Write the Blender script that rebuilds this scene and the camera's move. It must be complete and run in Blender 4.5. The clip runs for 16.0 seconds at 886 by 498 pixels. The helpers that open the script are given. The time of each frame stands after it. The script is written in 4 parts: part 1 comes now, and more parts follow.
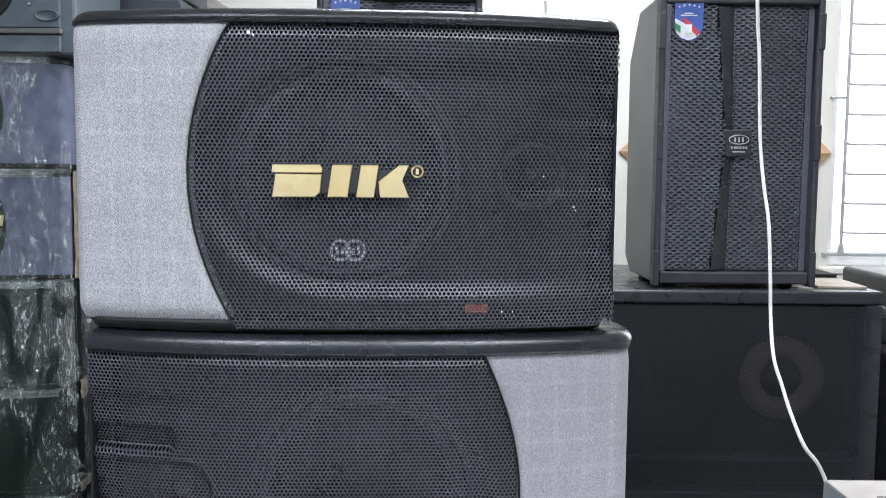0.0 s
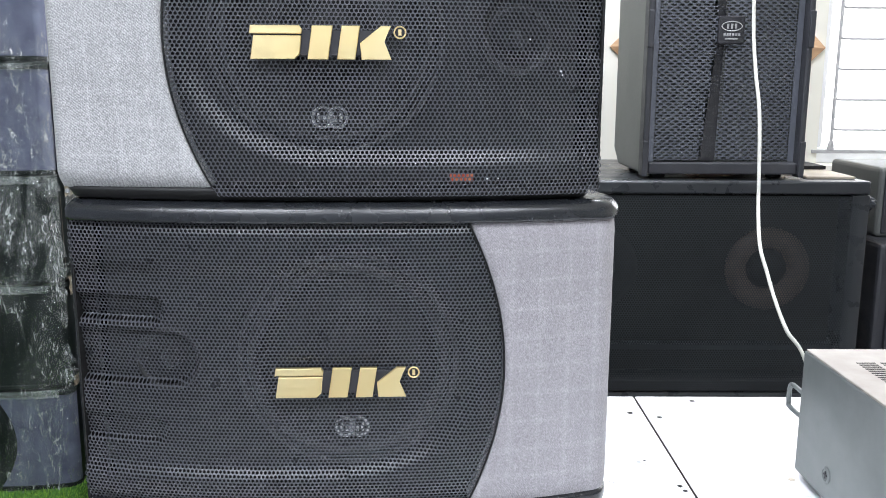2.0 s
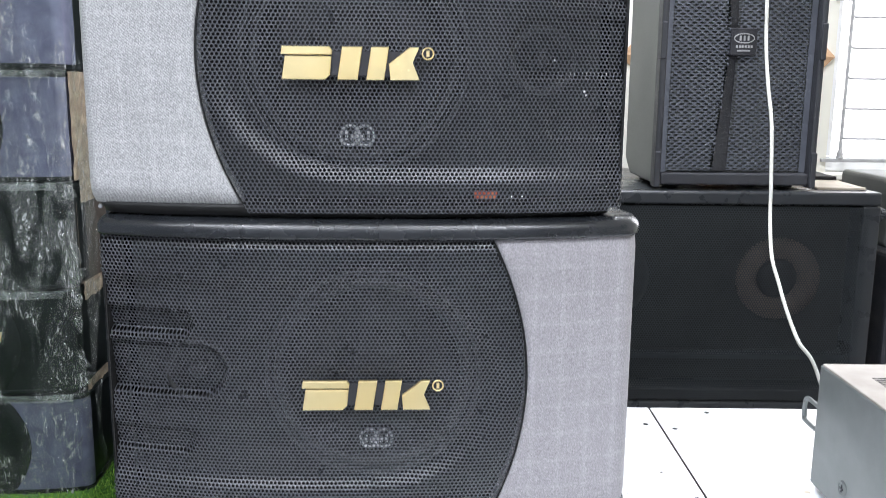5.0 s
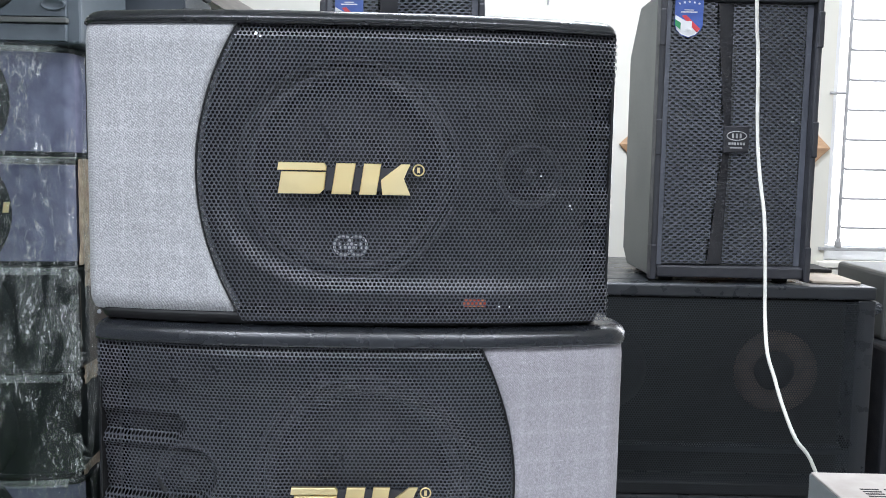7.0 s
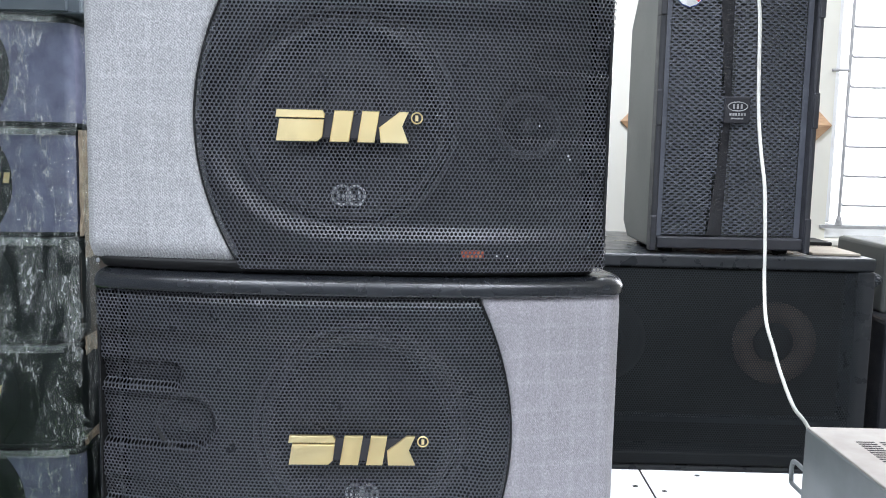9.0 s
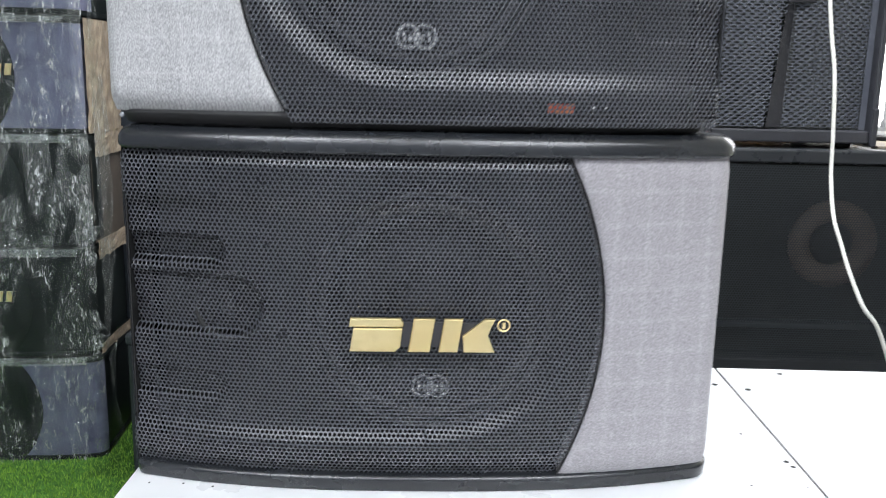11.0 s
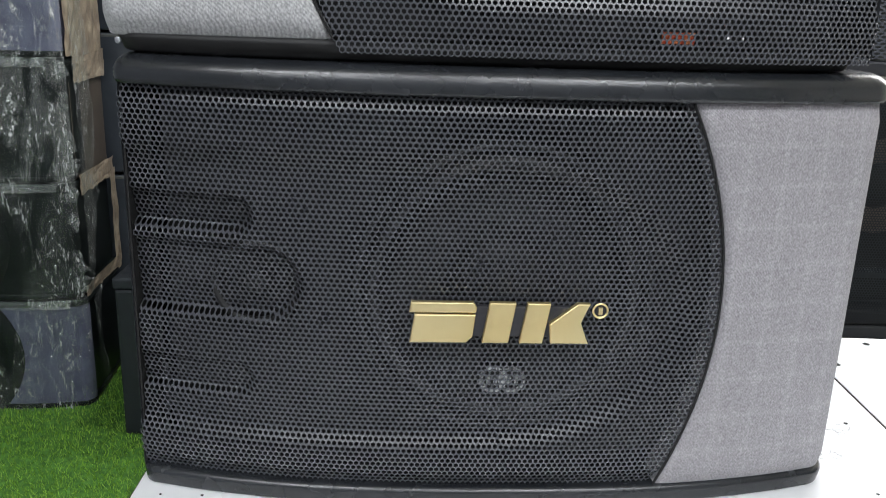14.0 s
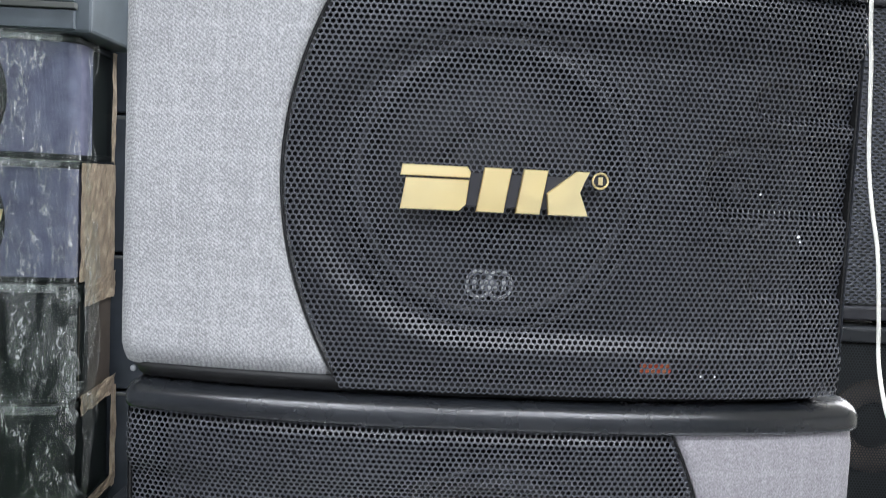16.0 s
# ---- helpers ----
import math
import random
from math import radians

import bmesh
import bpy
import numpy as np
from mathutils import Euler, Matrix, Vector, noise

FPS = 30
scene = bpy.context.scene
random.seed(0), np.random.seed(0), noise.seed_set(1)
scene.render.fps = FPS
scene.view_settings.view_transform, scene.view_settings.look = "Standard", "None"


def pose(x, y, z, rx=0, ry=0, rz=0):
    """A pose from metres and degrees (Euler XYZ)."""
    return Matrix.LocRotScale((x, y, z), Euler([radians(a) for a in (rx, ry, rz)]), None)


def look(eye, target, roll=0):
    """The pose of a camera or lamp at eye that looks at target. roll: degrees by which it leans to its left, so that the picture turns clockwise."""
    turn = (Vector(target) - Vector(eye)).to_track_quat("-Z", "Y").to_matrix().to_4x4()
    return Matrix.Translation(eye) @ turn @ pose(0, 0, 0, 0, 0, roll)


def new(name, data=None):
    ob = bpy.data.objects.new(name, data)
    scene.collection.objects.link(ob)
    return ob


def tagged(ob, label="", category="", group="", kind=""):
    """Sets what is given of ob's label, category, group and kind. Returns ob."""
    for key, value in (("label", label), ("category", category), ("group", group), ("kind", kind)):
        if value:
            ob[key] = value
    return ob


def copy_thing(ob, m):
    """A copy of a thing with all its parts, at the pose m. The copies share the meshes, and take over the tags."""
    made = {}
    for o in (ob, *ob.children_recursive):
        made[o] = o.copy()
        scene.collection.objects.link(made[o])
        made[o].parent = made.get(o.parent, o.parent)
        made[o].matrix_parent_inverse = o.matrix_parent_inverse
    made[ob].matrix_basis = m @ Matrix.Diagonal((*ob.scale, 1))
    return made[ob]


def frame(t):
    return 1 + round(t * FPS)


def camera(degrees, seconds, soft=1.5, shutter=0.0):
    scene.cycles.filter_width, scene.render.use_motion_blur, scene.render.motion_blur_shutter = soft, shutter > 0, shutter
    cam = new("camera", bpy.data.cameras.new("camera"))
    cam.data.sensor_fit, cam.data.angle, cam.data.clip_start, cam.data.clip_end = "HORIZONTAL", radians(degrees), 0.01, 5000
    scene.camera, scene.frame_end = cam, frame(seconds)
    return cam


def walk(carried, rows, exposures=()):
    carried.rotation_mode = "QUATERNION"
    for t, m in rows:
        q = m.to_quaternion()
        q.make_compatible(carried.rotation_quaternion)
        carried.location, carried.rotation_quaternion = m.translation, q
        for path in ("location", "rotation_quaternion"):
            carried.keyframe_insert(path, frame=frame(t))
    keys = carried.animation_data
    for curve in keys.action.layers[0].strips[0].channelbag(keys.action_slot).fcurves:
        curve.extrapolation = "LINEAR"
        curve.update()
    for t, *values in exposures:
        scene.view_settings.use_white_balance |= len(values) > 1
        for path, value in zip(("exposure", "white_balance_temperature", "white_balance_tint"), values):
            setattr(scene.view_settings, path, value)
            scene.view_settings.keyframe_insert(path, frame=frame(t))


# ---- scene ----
cam = camera(54.3, 16.0, soft=0.5, shutter=0.5)
PATH = [
    (0, (0.1104, 0.087, 1.2392), (0.0956, 2.0800, 1.0728), 0.50),
    (0.5, (0.1109, 0.093, 1.2172), (0.1058, 2.0830, 1.0110), 0.51),
    (1, (0.1142, 0.099, 1.2002), (0.1165, 2.0800, 0.9232), 0.61),
    (1.5, (0.1163, 0.098, 1.1953), (0.1268, 2.0690, 0.8544), 0.72),
    (2, (0.1163, 0.093, 1.1913), (0.1265, 2.0580, 0.8204), 0.32),
    (2.5, (0.1175, 0.096, 1.1853), (0.1311, 2.0560, 0.7895), 0.02),
    (3, (0.1177, 0.094, 1.1753), (0.1316, 2.0500, 0.7595), -0.08),
    (3.2, (0.1157, 0.093, 1.1733), (0.1298, 2.0480, 0.7504), -0.07),
    (5.3, (0.0927, 0.077, 1.2238), (0.0921, 2.0490, 0.8897), 0.62),
    (5.5, (0.0935, 0.077, 1.2338), (0.0895, 2.0530, 0.9247), 0.41),
    (6, (0.1004, 0.075, 1.2410), (0.0902, 2.0590, 0.9907), 0.61),
    (6.5, (0.1072, 0.064, 1.2511), (0.0943, 2.0530, 1.0368), 0.91),
    (7, (0.1112, 0.058, 1.2512), (0.0959, 2.0490, 1.0569), 1.11),
    (7.5, (0.1194, 0.056, 1.2423), (0.1019, 2.0470, 1.0600), 1.10),
    (8, (0.1236, 0.05, 1.2314), (0.1061, 2.0410, 1.0460), 1.10),
    (10.3, (0.0857, 0.083, 1.1727), (0.0685, 2.0510, 0.8183), 1.62),
    (10.5, (0.0779, 0.109, 1.1645), (0.0641, 2.0720, 0.7852), 1.32),
    (11, (0.0376, 0.185, 1.1247), (0.0143, 2.1440, 0.7222), 1.22),
    (11.5, (0.0083, 0.261, 1.0902), (-0.0334, 2.2130, 0.6533), 1.53),
    (12, (-0.0057, 0.315, 1.0899), (-0.0473, 2.2530, 0.5990), 1.63),
    (12.5, (-0.0289, 0.37, 1.0965), (-0.0678, 2.3000, 0.5736), 1.64),
    (13, (-0.0436, 0.396, 1.0822), (-0.0415, 2.3110, 0.5041), 1.85),
    (13.5, (-0.0478, 0.386, 1.0921), (-0.0276, 2.2990, 0.5084), 1.85),
    (14, (-0.0463, 0.36, 1.1191), (-0.0204, 2.2770, 0.5515), 1.95),
    (14.5, (-0.0491, 0.351, 1.1591), (-0.0258, 2.2780, 0.6254), 2.04),
    (14.7, (-0.0496, 0.35, 1.1871), (-0.0219, 2.2980, 0.7355), 1.93),
    (15, (-0.0509, 0.339, 1.2031), (-0.0344, 2.3100, 0.8633), 1.97),
    (15.5, (-0.0503, 0.342, 1.2241), (-0.04, 2.3290, 0.9992), 2.41),
    (16, (-0.0436, 0.339, 1.2372), (-0.0367, 2.3330, 1.0863), 2.70),
]
walk(cam, [(t, look(eye, target, roll)) for t, eye, target, roll in PATH], [
    (0, -0.04, 5950, 15), (0.5, 0.11, 5970, 15), (1, 0.14, 6040, 15), (2, 0.17, 6120, 14), (3, -0.23, 6260, 15), (5.5, 0.25, 6080, 14), (6.5, 0.00, 5980, 14), (7, -0.05, 5960, 14), (8, -0.04, 5910, 14),
    (10.5, 0.15, 6150, 13), (11, 0.18, 6230, 13), (11.5, 0.22, 6290, 13), (12.5, 0.27, 6350, 12), (13, 0.28, 6390, 12), (13.5, -0.15, 6400, 12), (14.3, -0.28, 6390, 12),
    (14.6, 0.22, 6330, 12), (15, 0.43, 6320, 12), (15.5, 0.31, 6250, 13), (16, 0.05, 6160, 14)])

# world, lights, exposure
world = bpy.data.worlds.new("world")
scene.world = world
world.use_nodes = True
wn = world.node_tree.nodes
sky = wn.new("ShaderNodeTexSky")
sky.sky_type, sky.sun_disc, sky.sun_elevation, sky.sun_rotation = "NISHITA", False, radians(50), radians(150)
world.node_tree.links.new(sky.outputs[0], wn["Background"].inputs[0])
wn["Background"].inputs[1].default_value = 0.1


def lamp(name, place, target, size, power, colour):
    data = bpy.data.lights.new(name, "AREA")
    data.shape, data.size, data.size_y, data.energy, data.color = "RECTANGLE", size[0], size[1], power, colour
    ob = new(name, data)
    ob.matrix_world = look(place, target)
    return ob


TUBES = [(-0.85, -0.55, 38), (0.85, -0.55, 38), (0.4, 2.15, 64), (-0.9, -1.9, 38), (0.9, -1.9, 38)]
for tx, ty, watts in TUBES:
    lamp("tube_light", (tx, ty, 2.90), (tx, ty, 0), (1.2, 0.10), watts, (0.95, 0.98, 1.0))
lamp("window_daylight", (2.45, 3.54, 1.80), (1.2, 0.6, 0.6), (1.3, 1.6), 42, (1.0, 0.98, 0.96))

# ---- materials ----


class Mat:
    """A principled node material with a few short cuts for building its nodes."""

    def __init__(self, name, colour, rough=0.5, metal=0.0, spec=0.5):
        self.m = bpy.data.materials.new(name)
        self.m.use_nodes = True
        self.n, self.l = self.m.node_tree.nodes, self.m.node_tree.links
        self.b = self.n["Principled BSDF"]
        self.b.inputs["Base Color"].default_value = (*colour, 1)
        self.b.inputs["Roughness"].default_value = rough
        self.b.inputs["Metallic"].default_value = metal
        self.b.inputs["Specular IOR Level"].default_value = spec
        self.bumped = None
        tc = self.n.new("ShaderNodeTexCoord")
        self.co = tc.outputs["Object"]

    def scaled(self, sx, sy, sz):
        mp = self.n.new("ShaderNodeMapping")
        mp.inputs["Scale"].default_value = (sx, sy, sz)
        self.l.new(self.co, mp.inputs["Vector"])
        return mp.outputs["Vector"]

    def noise(self, scale, detail=4.0, co=None, rough=0.55):
        t = self.n.new("ShaderNodeTexNoise")
        t.inputs["Scale"].default_value, t.inputs["Detail"].default_value, t.inputs["Roughness"].default_value = scale, detail, rough
        self.l.new(co or self.co, t.inputs["Vector"])
        return t.outputs["Fac"]

    def wave(self, scale, axis, distortion=0.0):
        t = self.n.new("ShaderNodeTexWave")
        t.bands_direction = axis
        t.inputs["Scale"].default_value, t.inputs["Distortion"].default_value = scale, distortion
        self.l.new(self.co, t.inputs["Vector"])
        return t.outputs["Fac"]

    def maths(self, op, a, b):
        t = self.n.new("ShaderNodeMath")
        t.operation = op
        for i, v in enumerate((a, b)):
            if isinstance(v, (int, float)):
                t.inputs[i].default_value = v
            else:
                self.l.new(v, t.inputs[i])
        return t.outputs[0]

    def ramp(self, fac, stops):
        t = self.n.new("ShaderNodeValToRGB")
        e = t.color_ramp.elements
        while len(e) < len(stops):
            e.new(0.5)
        for el, (p, c) in zip(e, stops):
            el.position = p
            el.color = (*c, 1) if len(c) == 3 else c
        self.l.new(fac, t.inputs["Fac"])
        return t.outputs["Color"]

    def colour(self, fac, stops):
        self.l.new(self.ramp(fac, stops), self.b.inputs["Base Color"])
        return self

    def rough(self, fac, lo, hi, p0=0.3, p1=0.7):
        self.l.new(self.ramp(fac, [(p0, (lo,) * 3), (p1, (hi,) * 3)]), self.b.inputs["Roughness"])
        return self

    def bump(self, height, strength, distance):
        t = self.n.new("ShaderNodeBump")
        t.inputs["Strength"].default_value, t.inputs["Distance"].default_value = strength, distance
        self.l.new(height, t.inputs["Height"])
        if self.bumped:
            self.l.new(self.bumped, t.inputs["Normal"])
        self.bumped = t.outputs["Normal"]
        self.l.new(self.bumped, self.b.inputs["Normal"])
        return self


def g(v):
    return (v, v, v)


# black leatherette on the cabinets
vinyl = Mat("black_leatherette", (0.02, 0.02, 0.022), 0.45, 0.0, 0.65)
vinyl.colour(vinyl.noise(9), [(0.35, (0.012, 0.0135, 0.016)), (0.7, (0.022, 0.0245, 0.028))])
vinyl.rough(vinyl.noise(25), 0.21, 0.31)
vinyl.bump(vinyl.noise(900, 3), 0.15, 0.0006)
vinyl.bump(vinyl.noise(30, 2), 0.1, 0.002)
vinyl.bump(vinyl.noise(140, 4), 0.12, 0.0012)
VINYL = vinyl.m

# powder-coated perforated steel
steel = Mat("black_perforated_steel", (0.08, 0.082, 0.088), 0.38, 0.0, 0.75)
steel.colour(steel.noise(7, 5), [(0.3, (0.060, 0.063, 0.072)), (0.55, (0.078, 0.082, 0.093)), (0.8, (0.098, 0.102, 0.115))])
steel.rough(steel.noise(40), 0.27, 0.38)
steel.bump(steel.noise(2500, 2), 0.15, 0.0003)
STEEL = steel.m

pg = Mat("blue_black_grille_steel", (0.05, 0.055, 0.068), 0.4, 0.0, 0.6)
pg.colour(pg.noise(9, 5), [(0.3, (0.090, 0.098, 0.120)), (0.7, (0.122, 0.131, 0.155))])
pg.rough(pg.noise(40), 0.34, 0.48)
PAGRILLE = pg.m

blk = Mat("matt_black_inside", (0.006, 0.006, 0.007), 0.8)
blk.colour(blk.noise(20), [(0.3, g(0.005)), (0.7, g(0.010))])
INSIDE = blk.m

cone = Mat("black_cone_and_shaded_plate", (0.02, 0.02, 0.02), 0.6)
cone.colour(cone.noise(60), [(0.3, g(0.006)), (0.7, g(0.012))])
CONE = cone.m
rub = Mat("dark_rubber_surround", (0.05, 0.05, 0.05), 0.35)
rub.colour(rub.noise(40), [(0.3, g(0.020)), (0.7, g(0.036))])
rub.rough(rub.noise(80), 0.3, 0.45)
RUBBER = rub.m


def cloth(name, dark, light, warm, check, spread, diagonal):
    """Woven speaker cloth: fine crossed threads, worn patches, faint checks."""
    c = Mat(name, light, 0.95, 0.0, 0.15)
    twill = c.wave(200, "DIAGONAL", 3.0)
    slub = c.noise(620, 3, c.scaled(1, 1, 0.8), 0.6)
    patch = c.noise(14, 5)
    checks = c.maths("ADD", c.maths("POWER", c.wave(9.5, "X", 0.2), 12.0), c.maths("POWER", c.wave(9.5, "Z", 0.2), 12.0))
    mix = c.maths("ADD", c.maths("MULTIPLY", slub, 1.0), c.maths("MULTIPLY", twill, diagonal))
    mix = c.maths("ADD", mix, c.maths("MULTIPLY", patch, 0.12))
    mix = c.maths("ADD", mix, c.maths("MULTIPLY", checks, check))
    c.colour(mix, [(0.64 - spread, dark), (0.64, light), (0.64 + spread, warm)])
    c.bump(c.maths("ADD", c.maths("MULTIPLY", twill, 0.3), c.maths("MULTIPLY", slub, 1.4)), 0.5, 0.0008)
    c.b.inputs["Sheen Weight"].default_value = 0.15
    return c.m


CLOTH_A = cloth("grey_woven_cloth", (0.278, 0.278, 0.277), (0.396, 0.396, 0.395), (0.558, 0.559, 0.557), 0.035, 0.17, 0.13)
CLOTH_B = cloth("lilac_grey_woven_cloth", (0.225, 0.213, 0.223), (0.332, 0.319, 0.331), (0.465, 0.450, 0.462), 0.05, 0.25, 0.06)
slate = Mat("slate_blue_cloth", (0.13, 0.13, 0.2), 0.8)
slate.colour(slate.noise(22), [(0.3, (0.085, 0.09, 0.145)), (0.7, (0.15, 0.155, 0.225))])
slate.bump(slate.wave(240, "X", 1.0), 0.3, 0.0006)
SLATE = slate.m

gold = Mat("brushed_gold_metal", (0.72, 0.53, 0.20), 0.34, 1.0)
gold.colour(gold.noise(9, 3), [(0.3, (0.94, 0.74, 0.35)), (0.7, (0.98, 0.84, 0.48))])
gold.rough(gold.noise(60, 3), 0.36, 0.46)
gold.bump(gold.noise(22, 2), 0.12, 0.004)
gold.bump(gold.noise(900, 2, gold.scaled(3, 1, 0.15)), 0.10, 0.0003)
GOLD = gold.m

plate = Mat("dark_plastic_badge_back", (0.03, 0.03, 0.035), 0.4)
plate.rough(plate.noise(60), 0.3, 0.5)
PLATE = plate.m

silver = Mat("silver_print", (0.7, 0.7, 0.68), 0.4, 0.0)
silver.colour(silver.noise(300), [(0.3, g(0.7)), (0.7, g(0.88))])
SILVER = silver.m

redlab = Mat("red_orange_sticker", (0.75, 0.13, 0.05), 0.5)
redlab.colour(redlab.noise(120, 2), [(0.4, (0.60, 0.06, 0.02)), (0.62, (0.75, 0.26, 0.10))])
REDLAB = redlab.m

bp_ = Mat("flat_black_paint", (0.012, 0.012, 0.014), 0.5, 0.0, 0.3)
bp_.colour(bp_.noise(6, 5), [(0.3, (0.016, 0.019, 0.023)), (0.7, (0.034, 0.039, 0.045))])
bp_.rough(bp_.noise(30), 0.40, 0.60)
bp_.bump(bp_.noise(700, 3), 0.5, 0.0008)
BLACKP = bp_.m
sat = Mat("satin_black_paint", (0.02, 0.021, 0.024), 0.32, 0.0, 0.5)
sat.colour(sat.noise(6, 5), [(0.3, (0.016, 0.018, 0.021)), (0.7, (0.030, 0.033, 0.037))])
sat.rough(sat.noise(18, 5), 0.22, 0.42)
sat.bump(sat.noise(700, 3), 0.2, 0.0005)
SATIN = sat.m
# Mesh colour is raised to hold the veiling haze over the bass cabinets.
meshm = Mat("fine_black_mesh_hazed", (0.012, 0.013, 0.015), 0.5, 0.0, 0.35)
meshm.colour(meshm.noise(5, 5), [(0.3, (0.015, 0.018, 0.021)), (0.7, (0.027, 0.032, 0.036))])
meshm.rough(meshm.noise(40), 0.40, 0.55)
MESH = meshm.m
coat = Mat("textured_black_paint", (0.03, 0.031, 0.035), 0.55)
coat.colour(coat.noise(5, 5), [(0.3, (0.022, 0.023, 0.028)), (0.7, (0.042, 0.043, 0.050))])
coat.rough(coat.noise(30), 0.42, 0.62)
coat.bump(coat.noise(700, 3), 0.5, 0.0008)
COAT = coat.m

sb = Mat("blue_black_paint", (0.05, 0.055, 0.065), 0.45)
sb.colour(sb.noise(8, 5), [(0.3, (0.030, 0.036, 0.045)), (0.7, (0.056, 0.066, 0.079))])
sb.bump(sb.noise(500, 3), 0.4, 0.0008)
SLATEBLACK = sb.m
# Base colour lifted towards teal to carry the haze over the stage amplifier.
tl = Mat("haze_teal_vinyl", (0.07, 0.085, 0.095), 0.4)
tl.colour(tl.noise(8, 5), [(0.3, (0.082, 0.100, 0.114)), (0.7, (0.125, 0.148, 0.165))])
tl.bump(tl.noise(500, 3), 0.3, 0.0008)
HAZEBLACK = tl.m

# Paler than COAT: light on cabinet sides is put into this worn paint.
coatside = Mat("worn_grey_side_lit_paint", (0.07, 0.072, 0.068), 0.5)
coatside.colour(coatside.noise(4, 6), [(0.3, (0.100, 0.106, 0.100)), (0.65, (0.138, 0.143, 0.134)), (0.9, (0.19, 0.19, 0.177))])
coatside.bump(coatside.noise(600, 3), 0.4, 0.0008)
COATSIDE = coatside.m

white = Mat("white_laminate", (0.80, 0.81, 0.82), 0.28)
white.colour(white.noise(5, 6), [(0.35, (0.80, 0.81, 0.83)), (0.6, (0.84, 0.85, 0.86)), (0.85, (0.81, 0.815, 0.82))])
white.rough(white.noise(18), 0.22, 0.42)
WHITE = white.m

seamm = Mat("seam_dark_edge", (0.03, 0.025, 0.02), 0.9)
seamm.colour(seamm.noise(60, 4), [(0.3, (0.020, 0.017, 0.014)), (0.7, (0.06, 0.05, 0.04))])
SEAMDARK = seamm.m

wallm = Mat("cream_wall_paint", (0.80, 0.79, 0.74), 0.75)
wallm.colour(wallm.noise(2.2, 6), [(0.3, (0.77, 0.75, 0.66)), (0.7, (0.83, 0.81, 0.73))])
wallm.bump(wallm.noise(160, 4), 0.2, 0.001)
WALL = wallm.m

turfm = Mat("green_turf_backing", (0.05, 0.16, 0.02), 0.9)
turfm.colour(turfm.noise(60, 4), [(0.3, (0.03, 0.10, 0.01)), (0.7, (0.09, 0.24, 0.03))])
TURFBACK = turfm.m
blade = Mat("green_turf_blade", (0.10, 0.30, 0.03), 0.55)
geo = blade.n.new("ShaderNodeNewGeometry")
blade.colour(geo.outputs["Random Per Island"], [(0.0, (0.11, 0.25, 0.02)), (0.5, (0.22, 0.43, 0.035)), (1.0, (0.34, 0.55, 0.08))])
BLADE = blade.m

tile = Mat("grey_floor_tile", (0.4, 0.4, 0.4), 0.4)
tile.colour(tile.noise(3, 5), [(0.3, g(0.20)), (0.7, g(0.27))])
TILE = tile.m
front = Mat("unseen_wall_grey", (0.4, 0.41, 0.43), 0.7)
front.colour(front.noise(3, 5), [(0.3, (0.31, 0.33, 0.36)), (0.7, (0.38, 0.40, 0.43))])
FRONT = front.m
wood = Mat("light_brown_wood", (0.45, 0.26, 0.13), 0.6)
wood.colour(wood.noise(9, 5, wood.scaled(1, 1, 9)), [(0.3, (0.36, 0.20, 0.10)), (0.7, (0.56, 0.36, 0.20))])
wood.bump(wood.noise(60, 4, wood.scaled(1, 1, 9)), 0.2, 0.001)
WOOD = wood.m
gw = Mat("grey_weathered_wood", (0.45, 0.41, 0.36), 0.7)
gw.colour(gw.noise(9, 5, gw.scaled(1, 1, 9)), [(0.3, (0.36, 0.33, 0.29)), (0.7, (0.52, 0.48, 0.43))])
GREYWOOD = gw.m

card = Mat("crinkled_brown_tape", (0.30, 0.23, 0.16), 0.32)
card.colour(card.noise(26, 6), [(0.3, (0.17, 0.135, 0.10)), (0.55, (0.31, 0.25, 0.18)), (0.8, (0.52, 0.45, 0.34))])
card.bump(card.noise(70, 5), 0.7, 0.004)
TAPE = card.m
pale = Mat("pale_cardboard", (0.5, 0.42, 0.33), 0.55)
pale.colour(pale.noise(12, 6), [(0.3, (0.42, 0.35, 0.27)), (0.7, (0.60, 0.53, 0.43))])
PALECARD = pale.m
dv = Mat("dark_green_black_vinyl", (0.015, 0.018, 0.018), 0.35, 0.0, 0.15)
dv.colour(dv.noise(9), [(0.3, (0.006, 0.0085, 0.008)), (0.7, (0.011, 0.0145, 0.0138))])
dv.bump(dv.noise(500, 3), 0.15, 0.0006)
DARKVINYL = dv.m

bb = Mat("brown_black_board", (0.06, 0.05, 0.04), 0.5)
bb.colour(bb.noise(7, 5), [(0.3, (0.045, 0.036, 0.028)), (0.7, (0.085, 0.070, 0.055))])
BROWNBLACK = bb.m

barm = Mat("grey_painted_iron", (0.42, 0.42, 0.42), 0.5)
barm.colour(barm.noise(40), [(0.3, g(0.34)), (0.7, g(0.48))])
IRON = barm.m

ampm = Mat("grey_green_steel_case", (0.13, 0.14, 0.145), 0.42, 0.35)
ampm.colour(ampm.noise(5, 6), [(0.3, (0.14, 0.156, 0.157)), (0.7, (0.225, 0.24, 0.236))])
ampm.rough(ampm.noise(12, 5), 0.35, 0.6)
ampm.bump(ampm.noise(900, 2), 0.2, 0.0004)
AMP = ampm.m
dustm = Mat("dusty_steel_lid", (0.42, 0.39, 0.36), 0.85, 0.0, 0.2)
dustm.colour(dustm.noise(14, 6), [(0.3, (0.30, 0.272, 0.243)), (0.55, (0.38, 0.35, 0.317)), (0.8, (0.47, 0.44, 0.405))])
